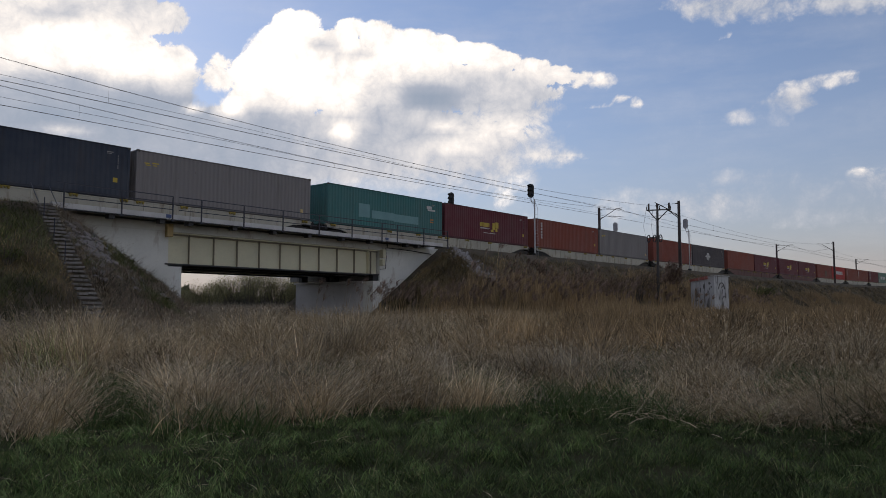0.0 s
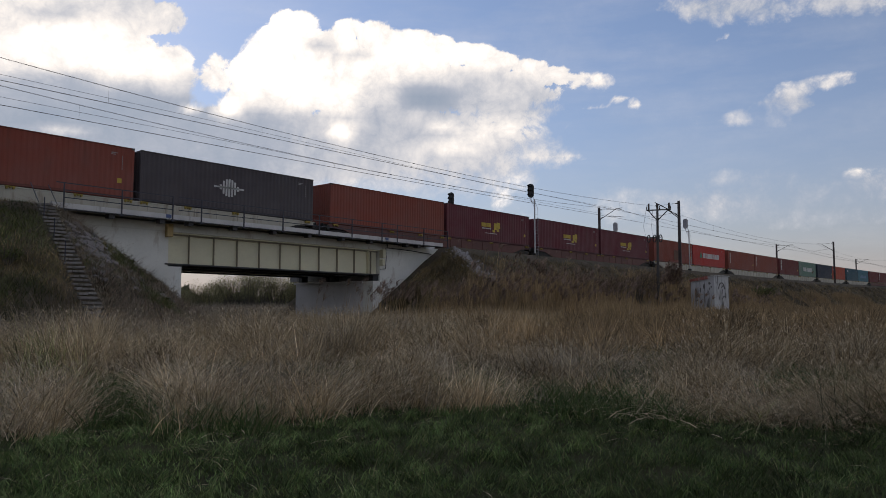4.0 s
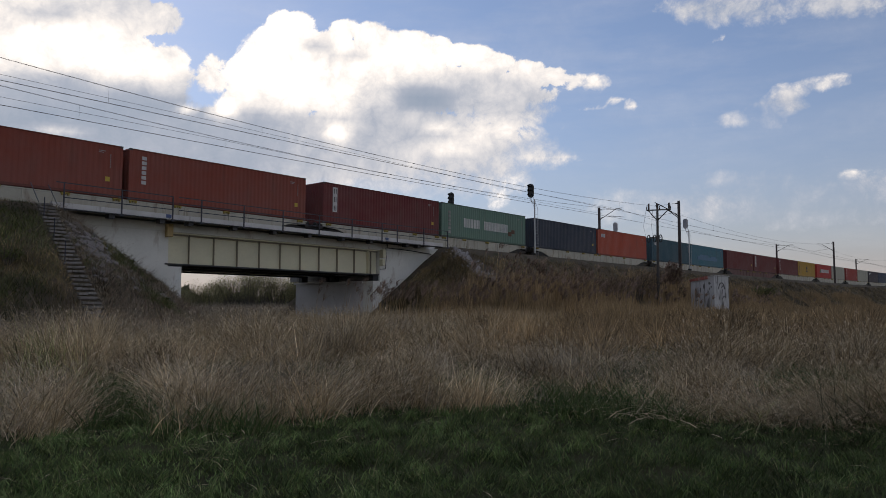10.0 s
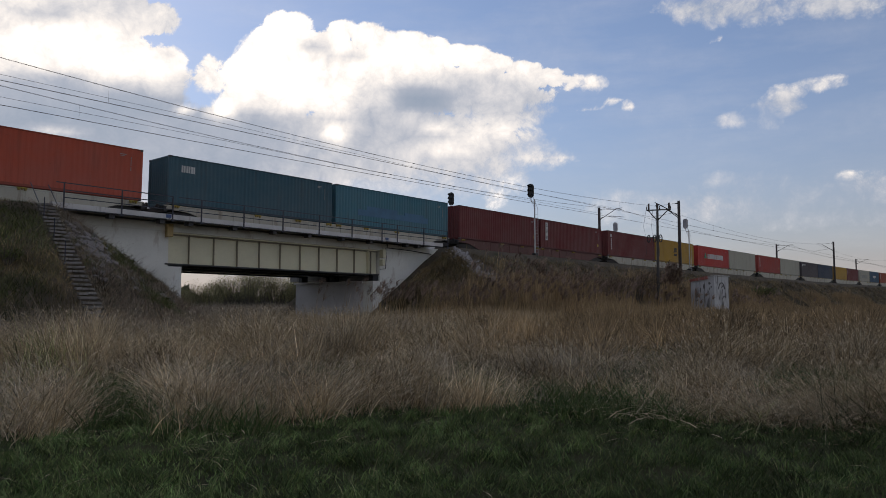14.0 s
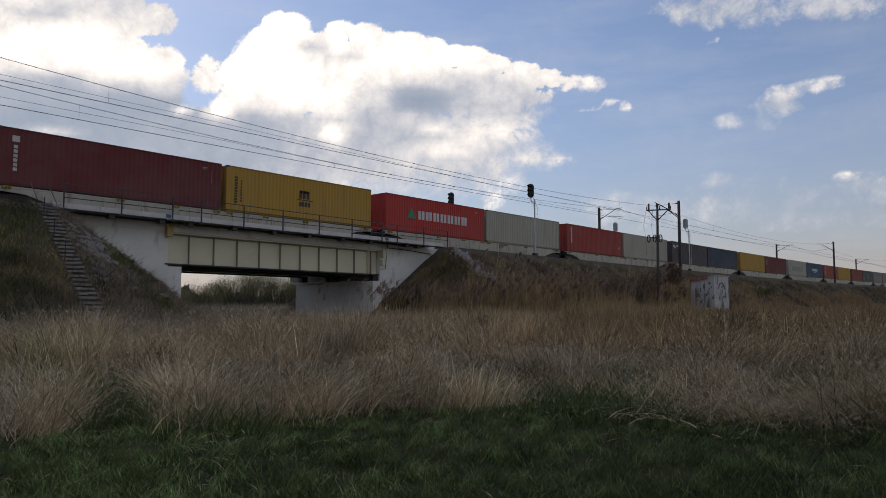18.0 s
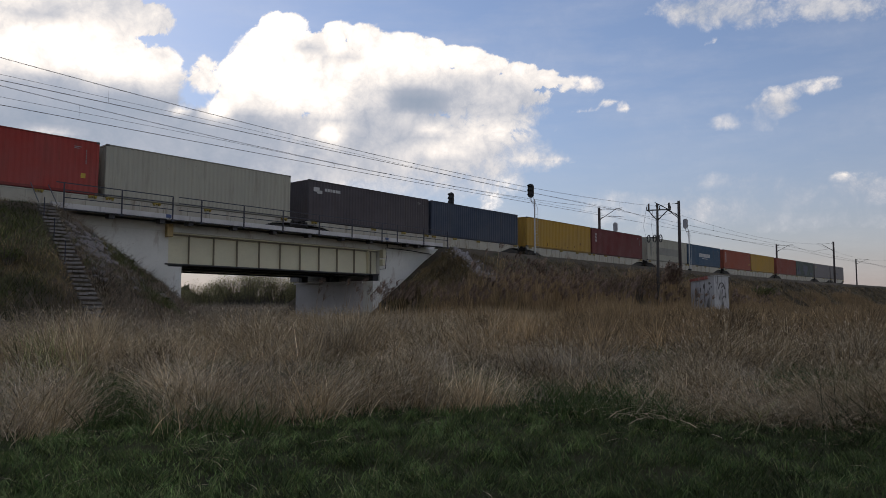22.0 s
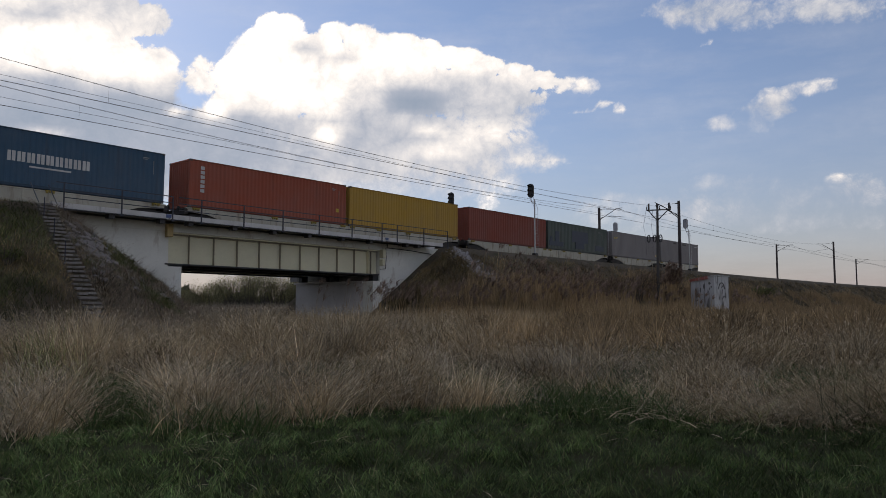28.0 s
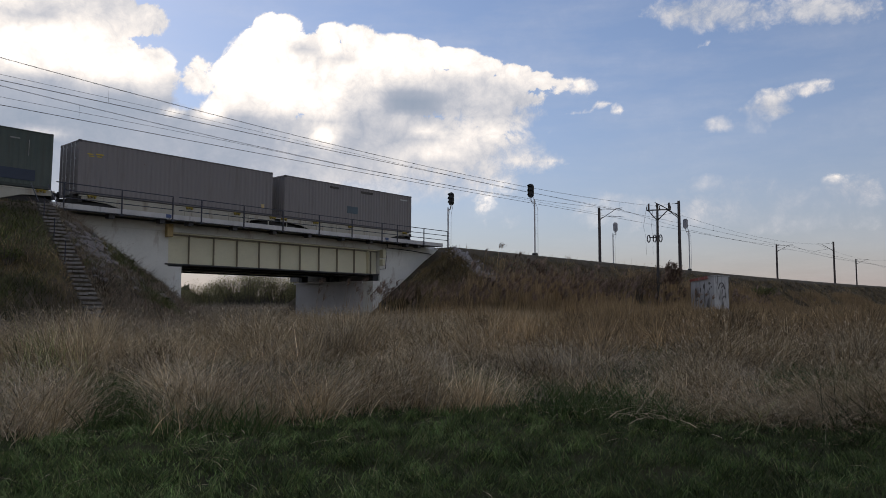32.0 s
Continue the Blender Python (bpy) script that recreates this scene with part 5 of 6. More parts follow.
def wagon_meshes():
    m = {}
    L2 = 12.95
    for key, mt in (("cream", SILL_CREAM), ("rust", SILL_RUST)):
        for side in (-1, 1):
            a, b = (-1.20, -1.10) if side < 0 else (1.10, 1.20)
            prof = [(-L2 + 0.5, -0.02), (L2 - 0.5, -0.02), (L2 - 0.5, -0.28), (L2 - 1.9, -0.36), (L2 - 3.3, -0.78), (L2 - 4.6, -0.86),
                    (-L2 + 4.6, -0.86), (-L2 + 3.3, -0.78), (-L2 + 1.9, -0.36), (-L2 + 0.5, -0.28)]
            m[key + str(side)] = Solid().prism(prof, a, b).mesh("side_sill", mt)
            m[key + "rib" + str(side)] = Solid().box(-L2 + 0.4, L2 - 0.4, min(a, b) - 0.02, max(a, b) + 0.02, -0.10, -0.03, 0.01).mesh("top_flange", mt)
            prof2 = []
            for sg in (-1, 1):
                p = [(0.25, -0.28), (0.6, -0.26), (1.9, -0.36), (3.2, -0.74), (4.6, -0.84), (L2 - 4.6, -0.84), (L2 - 3.3, -0.76), (L2 - 1.9, -0.36), (L2 - 0.5, -0.28), (L2 - 0.5, -0.02), (0.25, -0.02)]
                prof2.append([(sg * x, z) for x, z in p])
            s = Solid()
            for p in prof2:
                s.prism(p, a, b)
            m[key + "art" + str(side)] = s.mesh("side_sill", mt)
        m[key + "rib"] = Solid().box(-0.03, 0.03, -1.235, -1.20, -0.84, -0.10).mesh("stanchion", mt)
        m[key + "end"] = Solid().box(-0.12, 0.12, -1.2, 1.2, -0.45, -0.10, 0.02).mesh("headstock", BOGIE)
    m["frame"] = Solid().box(-L2 + 0.5, L2 - 0.5, -0.35, 0.35, -0.5, -0.12).mesh("centre_sill", BOGIE)
    arch = [(-1.75, -0.62), (-1.4, -0.46), (-0.7, -0.40), (0.7, -0.40), (1.4, -0.46), (1.75, -0.62), (1.2, -0.75), (0.5, -0.95), (-0.5, -0.95), (-1.2, -0.75)]
    m["bogie"] = Solid().prism(arch, -1.12, -0.98).prism(arch, 0.98, 1.12).box(-0.25, 0.25, -0.98, 0.98, -0.85, -0.45).mesh("bogie", BOGIE)
    m["wheel"] = Solid().bar((0, -0.07, 0), (0, 0.07, 0), 0.46, 20).mesh("wheel", BOGIE)
    m["axle"] = Solid().bar((0, -0.95, 0), (0, 0.95, 0), 0.08, 8).mesh("axle", BOGIE)
    m["buffer"] = Solid().bar((-0.35, 0, 0), (0.25, 0, 0), 0.09, 8).bar((0.2, 0, 0), (0.25, 0, 0), 0.18, 12).mesh("buffer", BOGIE)
    m["lock"] = Solid().box(-0.24, 0.24, -1.30, -1.19, -0.08, -0.02, 0.02).box(-0.20, -0.11, -1.32, -1.2, -0.17, -0.08, 0.01).box(0.11, 0.20, -1.32, -1.2, -0.17, -0.08, 0.01).box(-0.03, 0.03, -1.32, -1.2, -0.14, -0.08, 0.01).mesh("twistlock_bracket", LASHING)
    return m


WAG = wagon_meshes()


def wagon(kind):
    key = "rust" if kind == 1 else "cream"
    word = "oxide-red" if kind == 1 else "cream"
    w = thing("container_wagon", "long flat container wagon with %s stained side sills" % word, "railway wagon", group="wagons of the train")
    for s in (-1, 1):
        part("side_sill", WAG[key + ("art" if kind == 2 else "") + str(s)], None, w, "%s painted side sill with rust stains" % word)
        part("top_flange", WAG[key + "rib" + str(s)], None, w)
    part("centre_sill", WAG["frame"], None, w)
    for x in (-12.5, 12.5):
        part("headstock", WAG[key + "end"], None, w).location.x = x
        for y in (-0.875, 0.875):
            b = part("buffer", WAG["buffer"], None, w)
            b.matrix_basis = pose(x + (0.1 if x > 0 else -0.1), y, -0.16, 0, 0, 0 if x > 0 else 180)
    for x in (-10.9, 10.9) if kind < 2 else (-11.2, 0.0, 11.2):
        g = part("bogie", WAG["bogie"], None, w, "dark grimy bogie")
        g.location.x = x
        for dx in (-0.9, 0.9):
            part("axle", WAG["axle"], None, g).location = (dx, 0, -0.70)
            for y in (-0.75, 0.75):
                part("wheel", WAG["wheel"], None, g).location = (dx, y, -0.70)
    for x in (-11.9, -6.3, -3.1, -0.45, 0.45, 3.1, 6.3, 11.9):
        part("twistlock_bracket", WAG["lock"], None, w, "yellow twistlock bracket").location.x = x
    for k in range(12):
        part("stanchion", WAG[key + "rib"], None, w).location.x = -8.0 + 1.45 * k
    return w


RAKE = []
for i, (a, b, kind) in enumerate(TRAIN):
    w = wagon(kind)
    RAKE.append((w, i * PITCH_W + LEN + JOINT / 2, 0.0))
    gap = 0.30 if kind == 2 else 0.0
    RAKE.append((container(*a, doors_west=(i in (0, 20))), i * PITCH_W + LEN / 2 - gap, 0.005))
    RAKE.append((container(*b, doors_west=(i in (5, 9, 13))), i * PITCH_W + LEN * 1.5 + JOINT + gap, 0.005))


# ---- bushes and trees seen under the bridge ----
def bush(x, y, tall, wide, seed, dense, z=0.0, leaf=None, label="budding green-brown bush on the far meadow", group="bushes behind the bridge", big=1.0):
    rng = np.random.default_rng(seed)
    b = thing("bush", label, "bush", pose(x, y, z), group=group)
    limbs = Solid()
    tips = []
    for k in range(26):
        a, r = rng.uniform(0, 6.28), rng.uniform(0.1, wide * 0.8)
        p0 = Vector((rng.uniform(-0.3, 0.3) * wide, rng.uniform(-0.3, 0.3), -0.1))
        p1 = p0 + Vector((math.cos(a) * r * 0.4, math.sin(a) * r * 0.4, tall * rng.uniform(0.4, 0.6)))
        p2 = p1 + Vector((math.cos(a) * r * 0.6, math.sin(a) * r * 0.6, tall * rng.uniform(0.25, 0.45)))
        limbs.bar(p0, p1, 0.04, 4, 0.025).bar(p1, p2, 0.025, 4, 0.01)
        tips += [p1, p2, (p1 + p2) / 2]
    part("branchwork", limbs, BARK, b)
    n = dense
    c = np.array([tips[i] for i in rng.integers(0, len(tips), n)]) + rng.normal(0, 1, (n, 3)) * np.array([wide * 0.16, wide * 0.15, tall * 0.08])
    c[:, 2] = np.abs(c[:, 2])
    d1 = rng.normal(0, 1, (n, 3))
    d1 /= np.linalg.norm(d1, axis=1)[:, None]
    d2 = np.cross(d1, rng.normal(0, 1, (n, 3)))
    d2 /= np.linalg.norm(d2, axis=1)[:, None]
    s = rng.uniform(0.035, 0.085, (n, 1)) * big
    v = np.stack([c - d1 * s, c + d2 * s * 0.6, c + d1 * s, c - d2 * s * 0.6], 1).reshape(-1, 3)
    part("foliage", quick_mesh("foliage", v, np.arange(4 * n).reshape(-1, 4), leaf or LEAF, 4), None, b)


rng_b = random.Random(3)
for k in range(22):
    y = rng_b.uniform(84, 112)
    f = 0.50 + 0.32 * (k + 0.5) / 22
    bush(y * f + rng_b.uniform(-1, 1), y, rng_b.uniform(2.4, 3.6) + 2.9 * min(1.0, max(0.0, (f - 0.56) / 0.06)) * rng_b.uniform(0.75, 1.1), rng_b.uniform(2.0, 3.6), k, 4200)


# brown thicket round the pole, a dark bush past the hut, and green scrub along the foot of the wing wall
rng_b = random.Random(8)
for k in range(9):
    x, y = 52.0 + 2.15 * k + rng_b.uniform(-0.5, 0.5), rng_b.uniform(28.6, 30.2)
    bush(x, y, rng_b.uniform(1.7, 2.4) + (0.9 if 3 < k < 8 else 0.0), rng_b.uniform(0.9, 1.5), 200 + k, 900, embank(x, y) - 0.1, TWIG_LEAF,
         "tangled brown leafless thicket on the railway slope", "thicket round the pole", 1.1)
bush(98.0, 30.0, 1.5, 2.6, 220, 1500, embank(98, 30) - 0.1, SCRUB_LEAF, "low dark green bush on the railway slope", "", 1.4)
for k in range(11):
    x = 15.1 + rng_b.uniform(-0.3, 0.3)
    y = 28.6 + 0.45 * k
    bush(x, y, rng_b.uniform(0.14, 0.26) + 0.12 * (k in (8, 9)), rng_b.uniform(0.25, 0.42), 240 + k, 300, max(0.0, embank(x, y)) - 0.05, SCRUB_LEAF,
         "small green scrub beside the white wing wall", "scrub beside the steps", 0.5)
for k in range(12):
    x, y = rng_b.uniform(5.0, 11.0), rng_b.uniform(29.0, 34.5)
    bush(x, y, rng_b.uniform(0.6, 1.1), rng_b.uniform(0.4, 0.8), 260 + k, 600, max(0.0, embank(x, y)) - 0.05, SCRUB_LEAF,
         "small green scrub on the grassy slope", "scrub beside the steps", 0.75)


def far_wood():
    """A low wood at the edge of the plain."""
    rng = np.random.default_rng(77)
    n = 30000
    f = rng.uniform(0.30, 1.05, n)
    y = 420 + 60 * rng.random(n)
    x = y * f
    top = 6.5 + 3.0 * np.sin(f * 60) + 2.2 * np.sin(f * 171 + 1) + 1.5 * np.sin(f * 430)
    z = np.clip(top, 2.5, 14) * rng.random(n) ** 0.7
    c = np.stack([x, y, z], 1)
    d1 = rng.normal(0, 1, (n, 3)) * 0.8
    d2 = rng.normal(0, 1, (n, 3)) * 0.8
    v = np.stack([c - d1, c + d2, c + d1, c - d2], 1).reshape(-1, 3)
    tagged(new("far_wood", quick_mesh("far_wood", v, np.arange(4 * n).reshape(-1, 4), TREE_LEAF, 4)), "dark low wood at the edge of the plain", "wood", kind="stuff")


far_wood()


# ---- grass and reeds ----
def side_of_view(u, v):
    """Ground place u metres to the side and v metres ahead of the eye."""
    return v * math.sin(YAW) + u * math.cos(YAW), v * math.cos(YAW) - u * math.sin(YAW)


def blades(name, x, y, z, height, width, lean, bend, material, label, category, rng, segs=3, heading=None, tone=None):
    """Many bent blades as one mesh: x, y, z arrays, each blade a tapering strip of quads."""
    n = len(x)
    a = rng.uniform(0, 2 * np.pi, n) if heading is None else heading
    f = rng.uniform(0, 2 * np.pi, n)
    dx, dy = np.cos(a), np.sin(a)
    wx, wy = np.cos(f), np.sin(f)
    rows = []
    for k in range(segs + 1):
        t = k / segs
        out = height * (lean * t + bend * t * t)
        up = height * (t - 0.45 * np.clip(bend, 0, 2) * t * t)
        w = width * (1 - 0.93 * t ** 1.5) * 0.5
        px, py, pz = x + dx * out, y + dy * out, z + up
        rows.append(np.stack([px - wx * w, py - wy * w, pz], 1))
        rows.append(np.stack([px + wx * w, py + wy * w, pz], 1))
    v = np.stack(rows, 1).reshape(-1, 3)
    base = np.arange(n)[:, None] * (2 * (segs + 1))
    quad = np.concatenate([base + np.array([[2 * k, 2 * k + 1, 2 * k + 3, 2 * k + 2]]) for k in range(segs)], 0)
    me = quick_mesh(name, v, quad, material, 4)
    tone = np.ones(n) if tone is None else tone
    rgba = np.ones((n, 2 * (segs + 1), 4), np.float32)
    rgba[:, :, :3] = tone[:, None, None]
    me.attributes.new("tone", "FLOAT_COLOR", "POINT").data.foreach_set("color", rgba.ravel())
    return tagged(new(name, me), label, category, kind="stuff")


def field(x, y, s, seed):
    """Smooth random field from -1 to 1 at many places."""
    r = np.random.default_rng(seed)
    out = np.zeros(len(x))
    for k in range(7):
        a, p, q = r.uniform(0, 6.28), r.uniform(0, 6.28), s * r.uniform(0.6, 1.8)
        out += np.sin((x * math.cos(a) + y * math.sin(a)) * q + p)
    return out / 3.2


def meadow_z(x, y):
    return np.array([meadow_height(a, b) for a, b in zip(x, y)])


def reed_edge(side):
    """How far ahead the reeds begin, by the direction to the side (metres aside per metre ahead)."""
    at = [-0.74, -0.62, -0.50, -0.483, -0.467, -0.424, -0.404, -0.384, -0.31, -0.265, -0.225, -0.178, -0.13, -0.083, -0.035, 0.013, 0.09, 0.17, 0.25, 0.33, 0.45, 0.57, 0.73]
    to = [8.2, 8.3, 8.4, 9.0, 10.2, 10.0, 8.8, 8.6, 8.7, 9.1, 9.5, 9.6, 10.0, 10.7, 10.4, 10.2, 10.5, 10.1, 9.9, 9.7, 9.3, 9.1, 9.0]
    return np.interp(side, at, to) + 0.12 * np.sin(side * 53) + 0.08 * np.sin(side * 110 + 1.0)


def mound(x, y, u, v):
    """How high the dry growth stands: clumps and hollows, with a tall golden clump and a hollow at the meadow's edge."""
    s = u / v
    m = 0.46 + 0.42 * field(x, y, 0.75, 6) + 0.40 * field(x, y, 2.1, 8)
    m = m + 1.15 * np.exp(-(((u + 4.95) / 0.6) ** 2 + ((v - 9.1) / 0.9) ** 2))
    m = m + 0.55 * np.exp(-(((s + 0.22) / 0.10) ** 2 + ((v - 19.0) / 4.0) ** 2)) + 0.35 * np.exp(-(((s + 0.5) / 0.12) ** 2 + ((v - 15.0) / 3.0) ** 2))
    m = m - 1.7 * np.exp(-(((s + 0.452) / 0.055) ** 2 + ((v - 10.9) / 2.1) ** 2)) - 0.7 * np.exp(-(((s + 0.14) / 0.06) ** 2 + ((v - 12.6) / 1.6) ** 2))
    m = m - 0.5 * np.exp(-(((s - 0.24) / 0.06) ** 2 + ((v - 11.0) / 0.8) ** 2)) - 0.5 * np.exp(-(((s - 0.42) / 0.05) ** 2 + ((v - 11.6) / 0.9) ** 2)) - 0.5 * np.exp(-(((s - 0.02) / 0.04) ** 2 + ((v - 13.0) / 1.2) ** 2))
    return np.clip(m, 0.0, 1.45)


def tufts(u, v, each, spread_to, rng):
    """Blades gathered in tufts: centres u, v; the tuft's number and each blade's offset from its centre."""
    k = np.repeat(np.arange(len(u)), each)
    r = spread_to * np.sqrt(rng.random(len(k)))
    a = rng.uniform(0, 2 * np.pi, len(k))
    return k, u[k] + r * np.cos(a), v[k] + r * np.sin(a), r / spread_to, a


def grass_fields():
    rng = np.random.default_rng(11)
    # short meadow grass in front, in tufts
    for count, each, radius, lo, hi in ((8500, 14, 0.21, 0.05, 0.10), (1900, 44, 0.19, 0.10, 0.24)):
        v = 3.6 + (13.0 - 3.6) * rng.random(count) ** 1.15
        u = (rng.random(count) * 2 - 1) * (v * 0.68 + 0.6)
        keep = v < reed_edge(u / v) + 0.6
        u, v = u[keep], v[keep]
        k, uu, vv, out, ang = tufts(u, v, each, radius, rng)
        x, y = side_of_view(uu, vv)
        size = rng.uniform(lo, hi, len(u))[k] * rng.uniform(0.6, 1.15, len(k)) * (1.15 - 0.5 * out)
        # Tone is fitted to the camera's view: brighter towards its left.
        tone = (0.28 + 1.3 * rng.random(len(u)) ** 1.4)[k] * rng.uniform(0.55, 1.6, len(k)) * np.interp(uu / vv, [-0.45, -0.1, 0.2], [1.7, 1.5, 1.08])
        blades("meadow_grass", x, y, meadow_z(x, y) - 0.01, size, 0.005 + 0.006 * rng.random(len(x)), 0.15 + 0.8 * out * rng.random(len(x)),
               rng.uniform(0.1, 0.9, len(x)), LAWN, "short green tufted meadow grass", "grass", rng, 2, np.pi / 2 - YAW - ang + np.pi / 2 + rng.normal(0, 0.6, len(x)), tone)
    # the same meadow beside and behind the view
    q = 6500
    r, a = 11.0 * np.sqrt(rng.random(q)), rng.uniform(0, 2 * np.pi, q)
    u, v = r * np.sin(a), r * np.cos(a)
    keep = ((np.abs(u) > v * 0.68 + 0.4) | (v < 3.7)) & (v < reed_edge(np.where(v > 1, u / np.maximum(v, 1), 0.7 * np.sign(u))))
    k, uu, vv, out, ang = tufts(u[keep], v[keep], 11, 0.30, rng)
    x, y = side_of_view(uu, vv)
    blades("meadow_grass", x, y, meadow_z(x, y) - 0.01, rng.uniform(0.06, 0.16, len(k)), 0.012 + 0.012 * rng.random(len(k)), 0.15 + 0.8 * out, rng.uniform(0.1, 0.9, len(k)),
           LAWN, "short green tufted meadow grass", "grass", rng, 2, None, rng.uniform(0.5, 1.5, len(k)))
    # dry stalks lying in the grass
    n = 240
    u = rng.uniform(-0.6, 0.7, n)
    v = reed_edge(u) - rng.exponential(0.8, n) + 0.4
    u = u * v
    x, y = side_of_view(u, v)
    blades("fallen_stalks", x, y, meadow_z(x, y) + 0.06, rng.uniform(0.06, 0.18, n), rng.uniform(0.006, 0.012, n), np.full(n, 1.3), rng.uniform(1.9, 2.1, n),
           REED_PALE, "pale dry stalks lying in the grass", "stalks", rng, 4, rng.normal(-YAW, 0.7, n) + np.pi * (rng.random(n) < 0.5), rng.uniform(0.6, 1.0, n))
    n = 34
    u = np.where(rng.random(n) < 0.45, rng.uniform(0.2, 0.36, n), rng.uniform(-0.35, 0.62, n))
    v = reed_edge(u) + rng.normal(-0.15, 0.35, n)
    x, y = side_of_view(u * v, v)
    blades("fallen_canes", x, y, meadow_z(x, y) + 0.08, rng.uniform(0.18, 0.42, n), rng.uniform(0.016, 0.03, n), np.full(n, 1.2), rng.uniform(1.7, 2.0, n),
           REED_PALE, "thick pale reed canes lying at the meadow's edge", "stalks", rng, 5, rng.normal(-YAW, 0.45, n) + np.pi * (rng.random(n) < 0.6), rng.uniform(0.55, 0.95, n))
    # dry reeds and long grass of the wet meadow, in tufts that lean together; golden and weathered patches
    n = 10500
    v = 7.7 * (80.0 / 7.7) ** rng.random(n)
    u = (rng.random(n) * 2 - 1) * (v * 0.68 + 1.0)
    x, y = side_of_view(u, v)
    high = mound(x, y, u, v)
    keep = (v > reed_edge(u / v)) & (y < 33.0) & (embank_v(x, y) < 0.5) & (rng.random(n) < 0.04 + 1.3 * high)
    u, v, x, y, high = u[keep], v[keep], x[keep], y[keep], high[keep]
    tall = (0.18 + 0.80 * high + 0.22 * rng.random(len(u)) ** 2) * np.clip(0.88 + (v - 9) * 0.045, 0.85, 1.42)
    drift = field(x, y, 0.45, 12) * 2.4 + rng.normal(0, 1.0, len(u))
    droop = np.clip(0.62 + 0.6 * field(x, y, 1.2, 21) + rng.normal(0, 0.35, len(u)), 0.0, 1.6)
    brown = v + 6 * field(x, y, 0.35, 77) > np.interp(u / v, [-0.3, -0.05, 0.1, 0.6], [99, 34, 23, 19])
    droop = np.where(brown, droop * 0.4, droop) * (1 - 0.6 * np.exp(-((u + 4.95) / 0.7) ** 2) * (v < 11))
    flat = (field(x, y, 1.5, 23) + rng.normal(0, 0.5, len(u))) > 0.8
    gold = field(x, y, 0.42, 71) + 0.5 * field(x, y, 1.4, 72) + 1.5 * np.exp(-((u + 4.9) / 1.0) ** 2) * (v < 12) + 0.8 * np.exp(-((u - 5.6) / 1.8) ** 2) * (v < 16) > np.interp(u / v, [-0.5, -0.05, 0.2], [-0.75, -0.55, -0.4]) + 0.3 * np.clip((v - 24) * 0.1, 0, 1)
    olive = (field(x, y, 0.7, 81) + 0.4 * field(x, y, 2.0, 82) > 0.9) & (v < 15)
    # Reeds' tone falls towards the view's right: shade there is put into the colour.
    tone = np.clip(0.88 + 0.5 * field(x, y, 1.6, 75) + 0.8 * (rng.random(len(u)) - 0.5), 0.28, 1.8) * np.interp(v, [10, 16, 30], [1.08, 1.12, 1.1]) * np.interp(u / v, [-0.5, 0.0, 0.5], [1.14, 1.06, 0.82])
    k, uu, vv, out, ang = tufts(u, v, 26, 0.26, rng)
    thin = (vv > 13.5) | (rng.random(len(k)) < 0.62)
    k, uu, vv, out, ang = k[thin], uu[thin], vv[thin], out[thin], ang[thin]
    x, y = side_of_view(uu, vv)
    h = np.clip(tall[k] * (0.45 + 0.75 * rng.random(len(k))), 0.12, 1.5)
    lean = rng.uniform(0, 0.3, len(k)) + 0.25 * out + 0.7 * flat[k] * rng.random(len(k)) + 0.9 * (rng.random(len(k)) < 0.08)
    bend = np.clip(droop[k] + rng.normal(0, 0.35, len(k)), 0.02, 1.9)
    head = drift[k] + rng.normal(0, 1.25, len(k))
    wide = (0.007 + 0.010 * rng.random(len(k)) ** 2) * np.clip(vv / 11, 0.95, 4)
    z = meadow_z(x, y) - 0.02
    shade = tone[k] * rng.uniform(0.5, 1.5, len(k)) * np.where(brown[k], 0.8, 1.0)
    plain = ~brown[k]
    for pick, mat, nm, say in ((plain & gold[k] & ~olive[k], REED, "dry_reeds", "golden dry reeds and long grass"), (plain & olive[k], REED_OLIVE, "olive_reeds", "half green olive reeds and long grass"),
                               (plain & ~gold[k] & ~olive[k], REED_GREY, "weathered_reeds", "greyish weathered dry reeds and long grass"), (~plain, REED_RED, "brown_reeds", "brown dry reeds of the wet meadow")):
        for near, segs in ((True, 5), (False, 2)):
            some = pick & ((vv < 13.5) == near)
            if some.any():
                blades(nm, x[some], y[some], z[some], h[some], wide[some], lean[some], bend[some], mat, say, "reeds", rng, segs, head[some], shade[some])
    # feathery seed heads on the tips
    pick = (rng.random(len(k)) < np.where(vv > 14, 0.42, 0.32)) & (h > 0.35) & (vv < 36) & ~brown[k]
    x, y, z, h, lean, bend, head, vv, g = x[pick], y[pick], z[pick], h[pick], lean[pick], bend[pick], head[pick], vv[pick], gold[k][pick]
    reach = h * (lean + bend) * 0.97
    x, y, z = x + np.cos(head) * reach, y + np.sin(head) * reach, z + h * 0.97 * (1 - 0.45 * bend)
    for q in range(2):
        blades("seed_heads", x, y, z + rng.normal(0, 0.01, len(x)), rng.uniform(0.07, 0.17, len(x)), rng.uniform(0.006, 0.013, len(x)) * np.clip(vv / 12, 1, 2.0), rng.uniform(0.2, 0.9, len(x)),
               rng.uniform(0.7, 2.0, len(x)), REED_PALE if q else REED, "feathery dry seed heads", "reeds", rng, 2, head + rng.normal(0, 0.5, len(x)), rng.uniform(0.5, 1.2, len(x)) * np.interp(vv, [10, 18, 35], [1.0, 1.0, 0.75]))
    # broken straws tangled in the mass
    n = 70000
    v = 8.0 * (45.0 / 8.0) ** rng.random(n)
    u = (rng.random(n) * 2 - 1) * (v * 0.68 + 1.0)
    x, y = side_of_view(u, v)
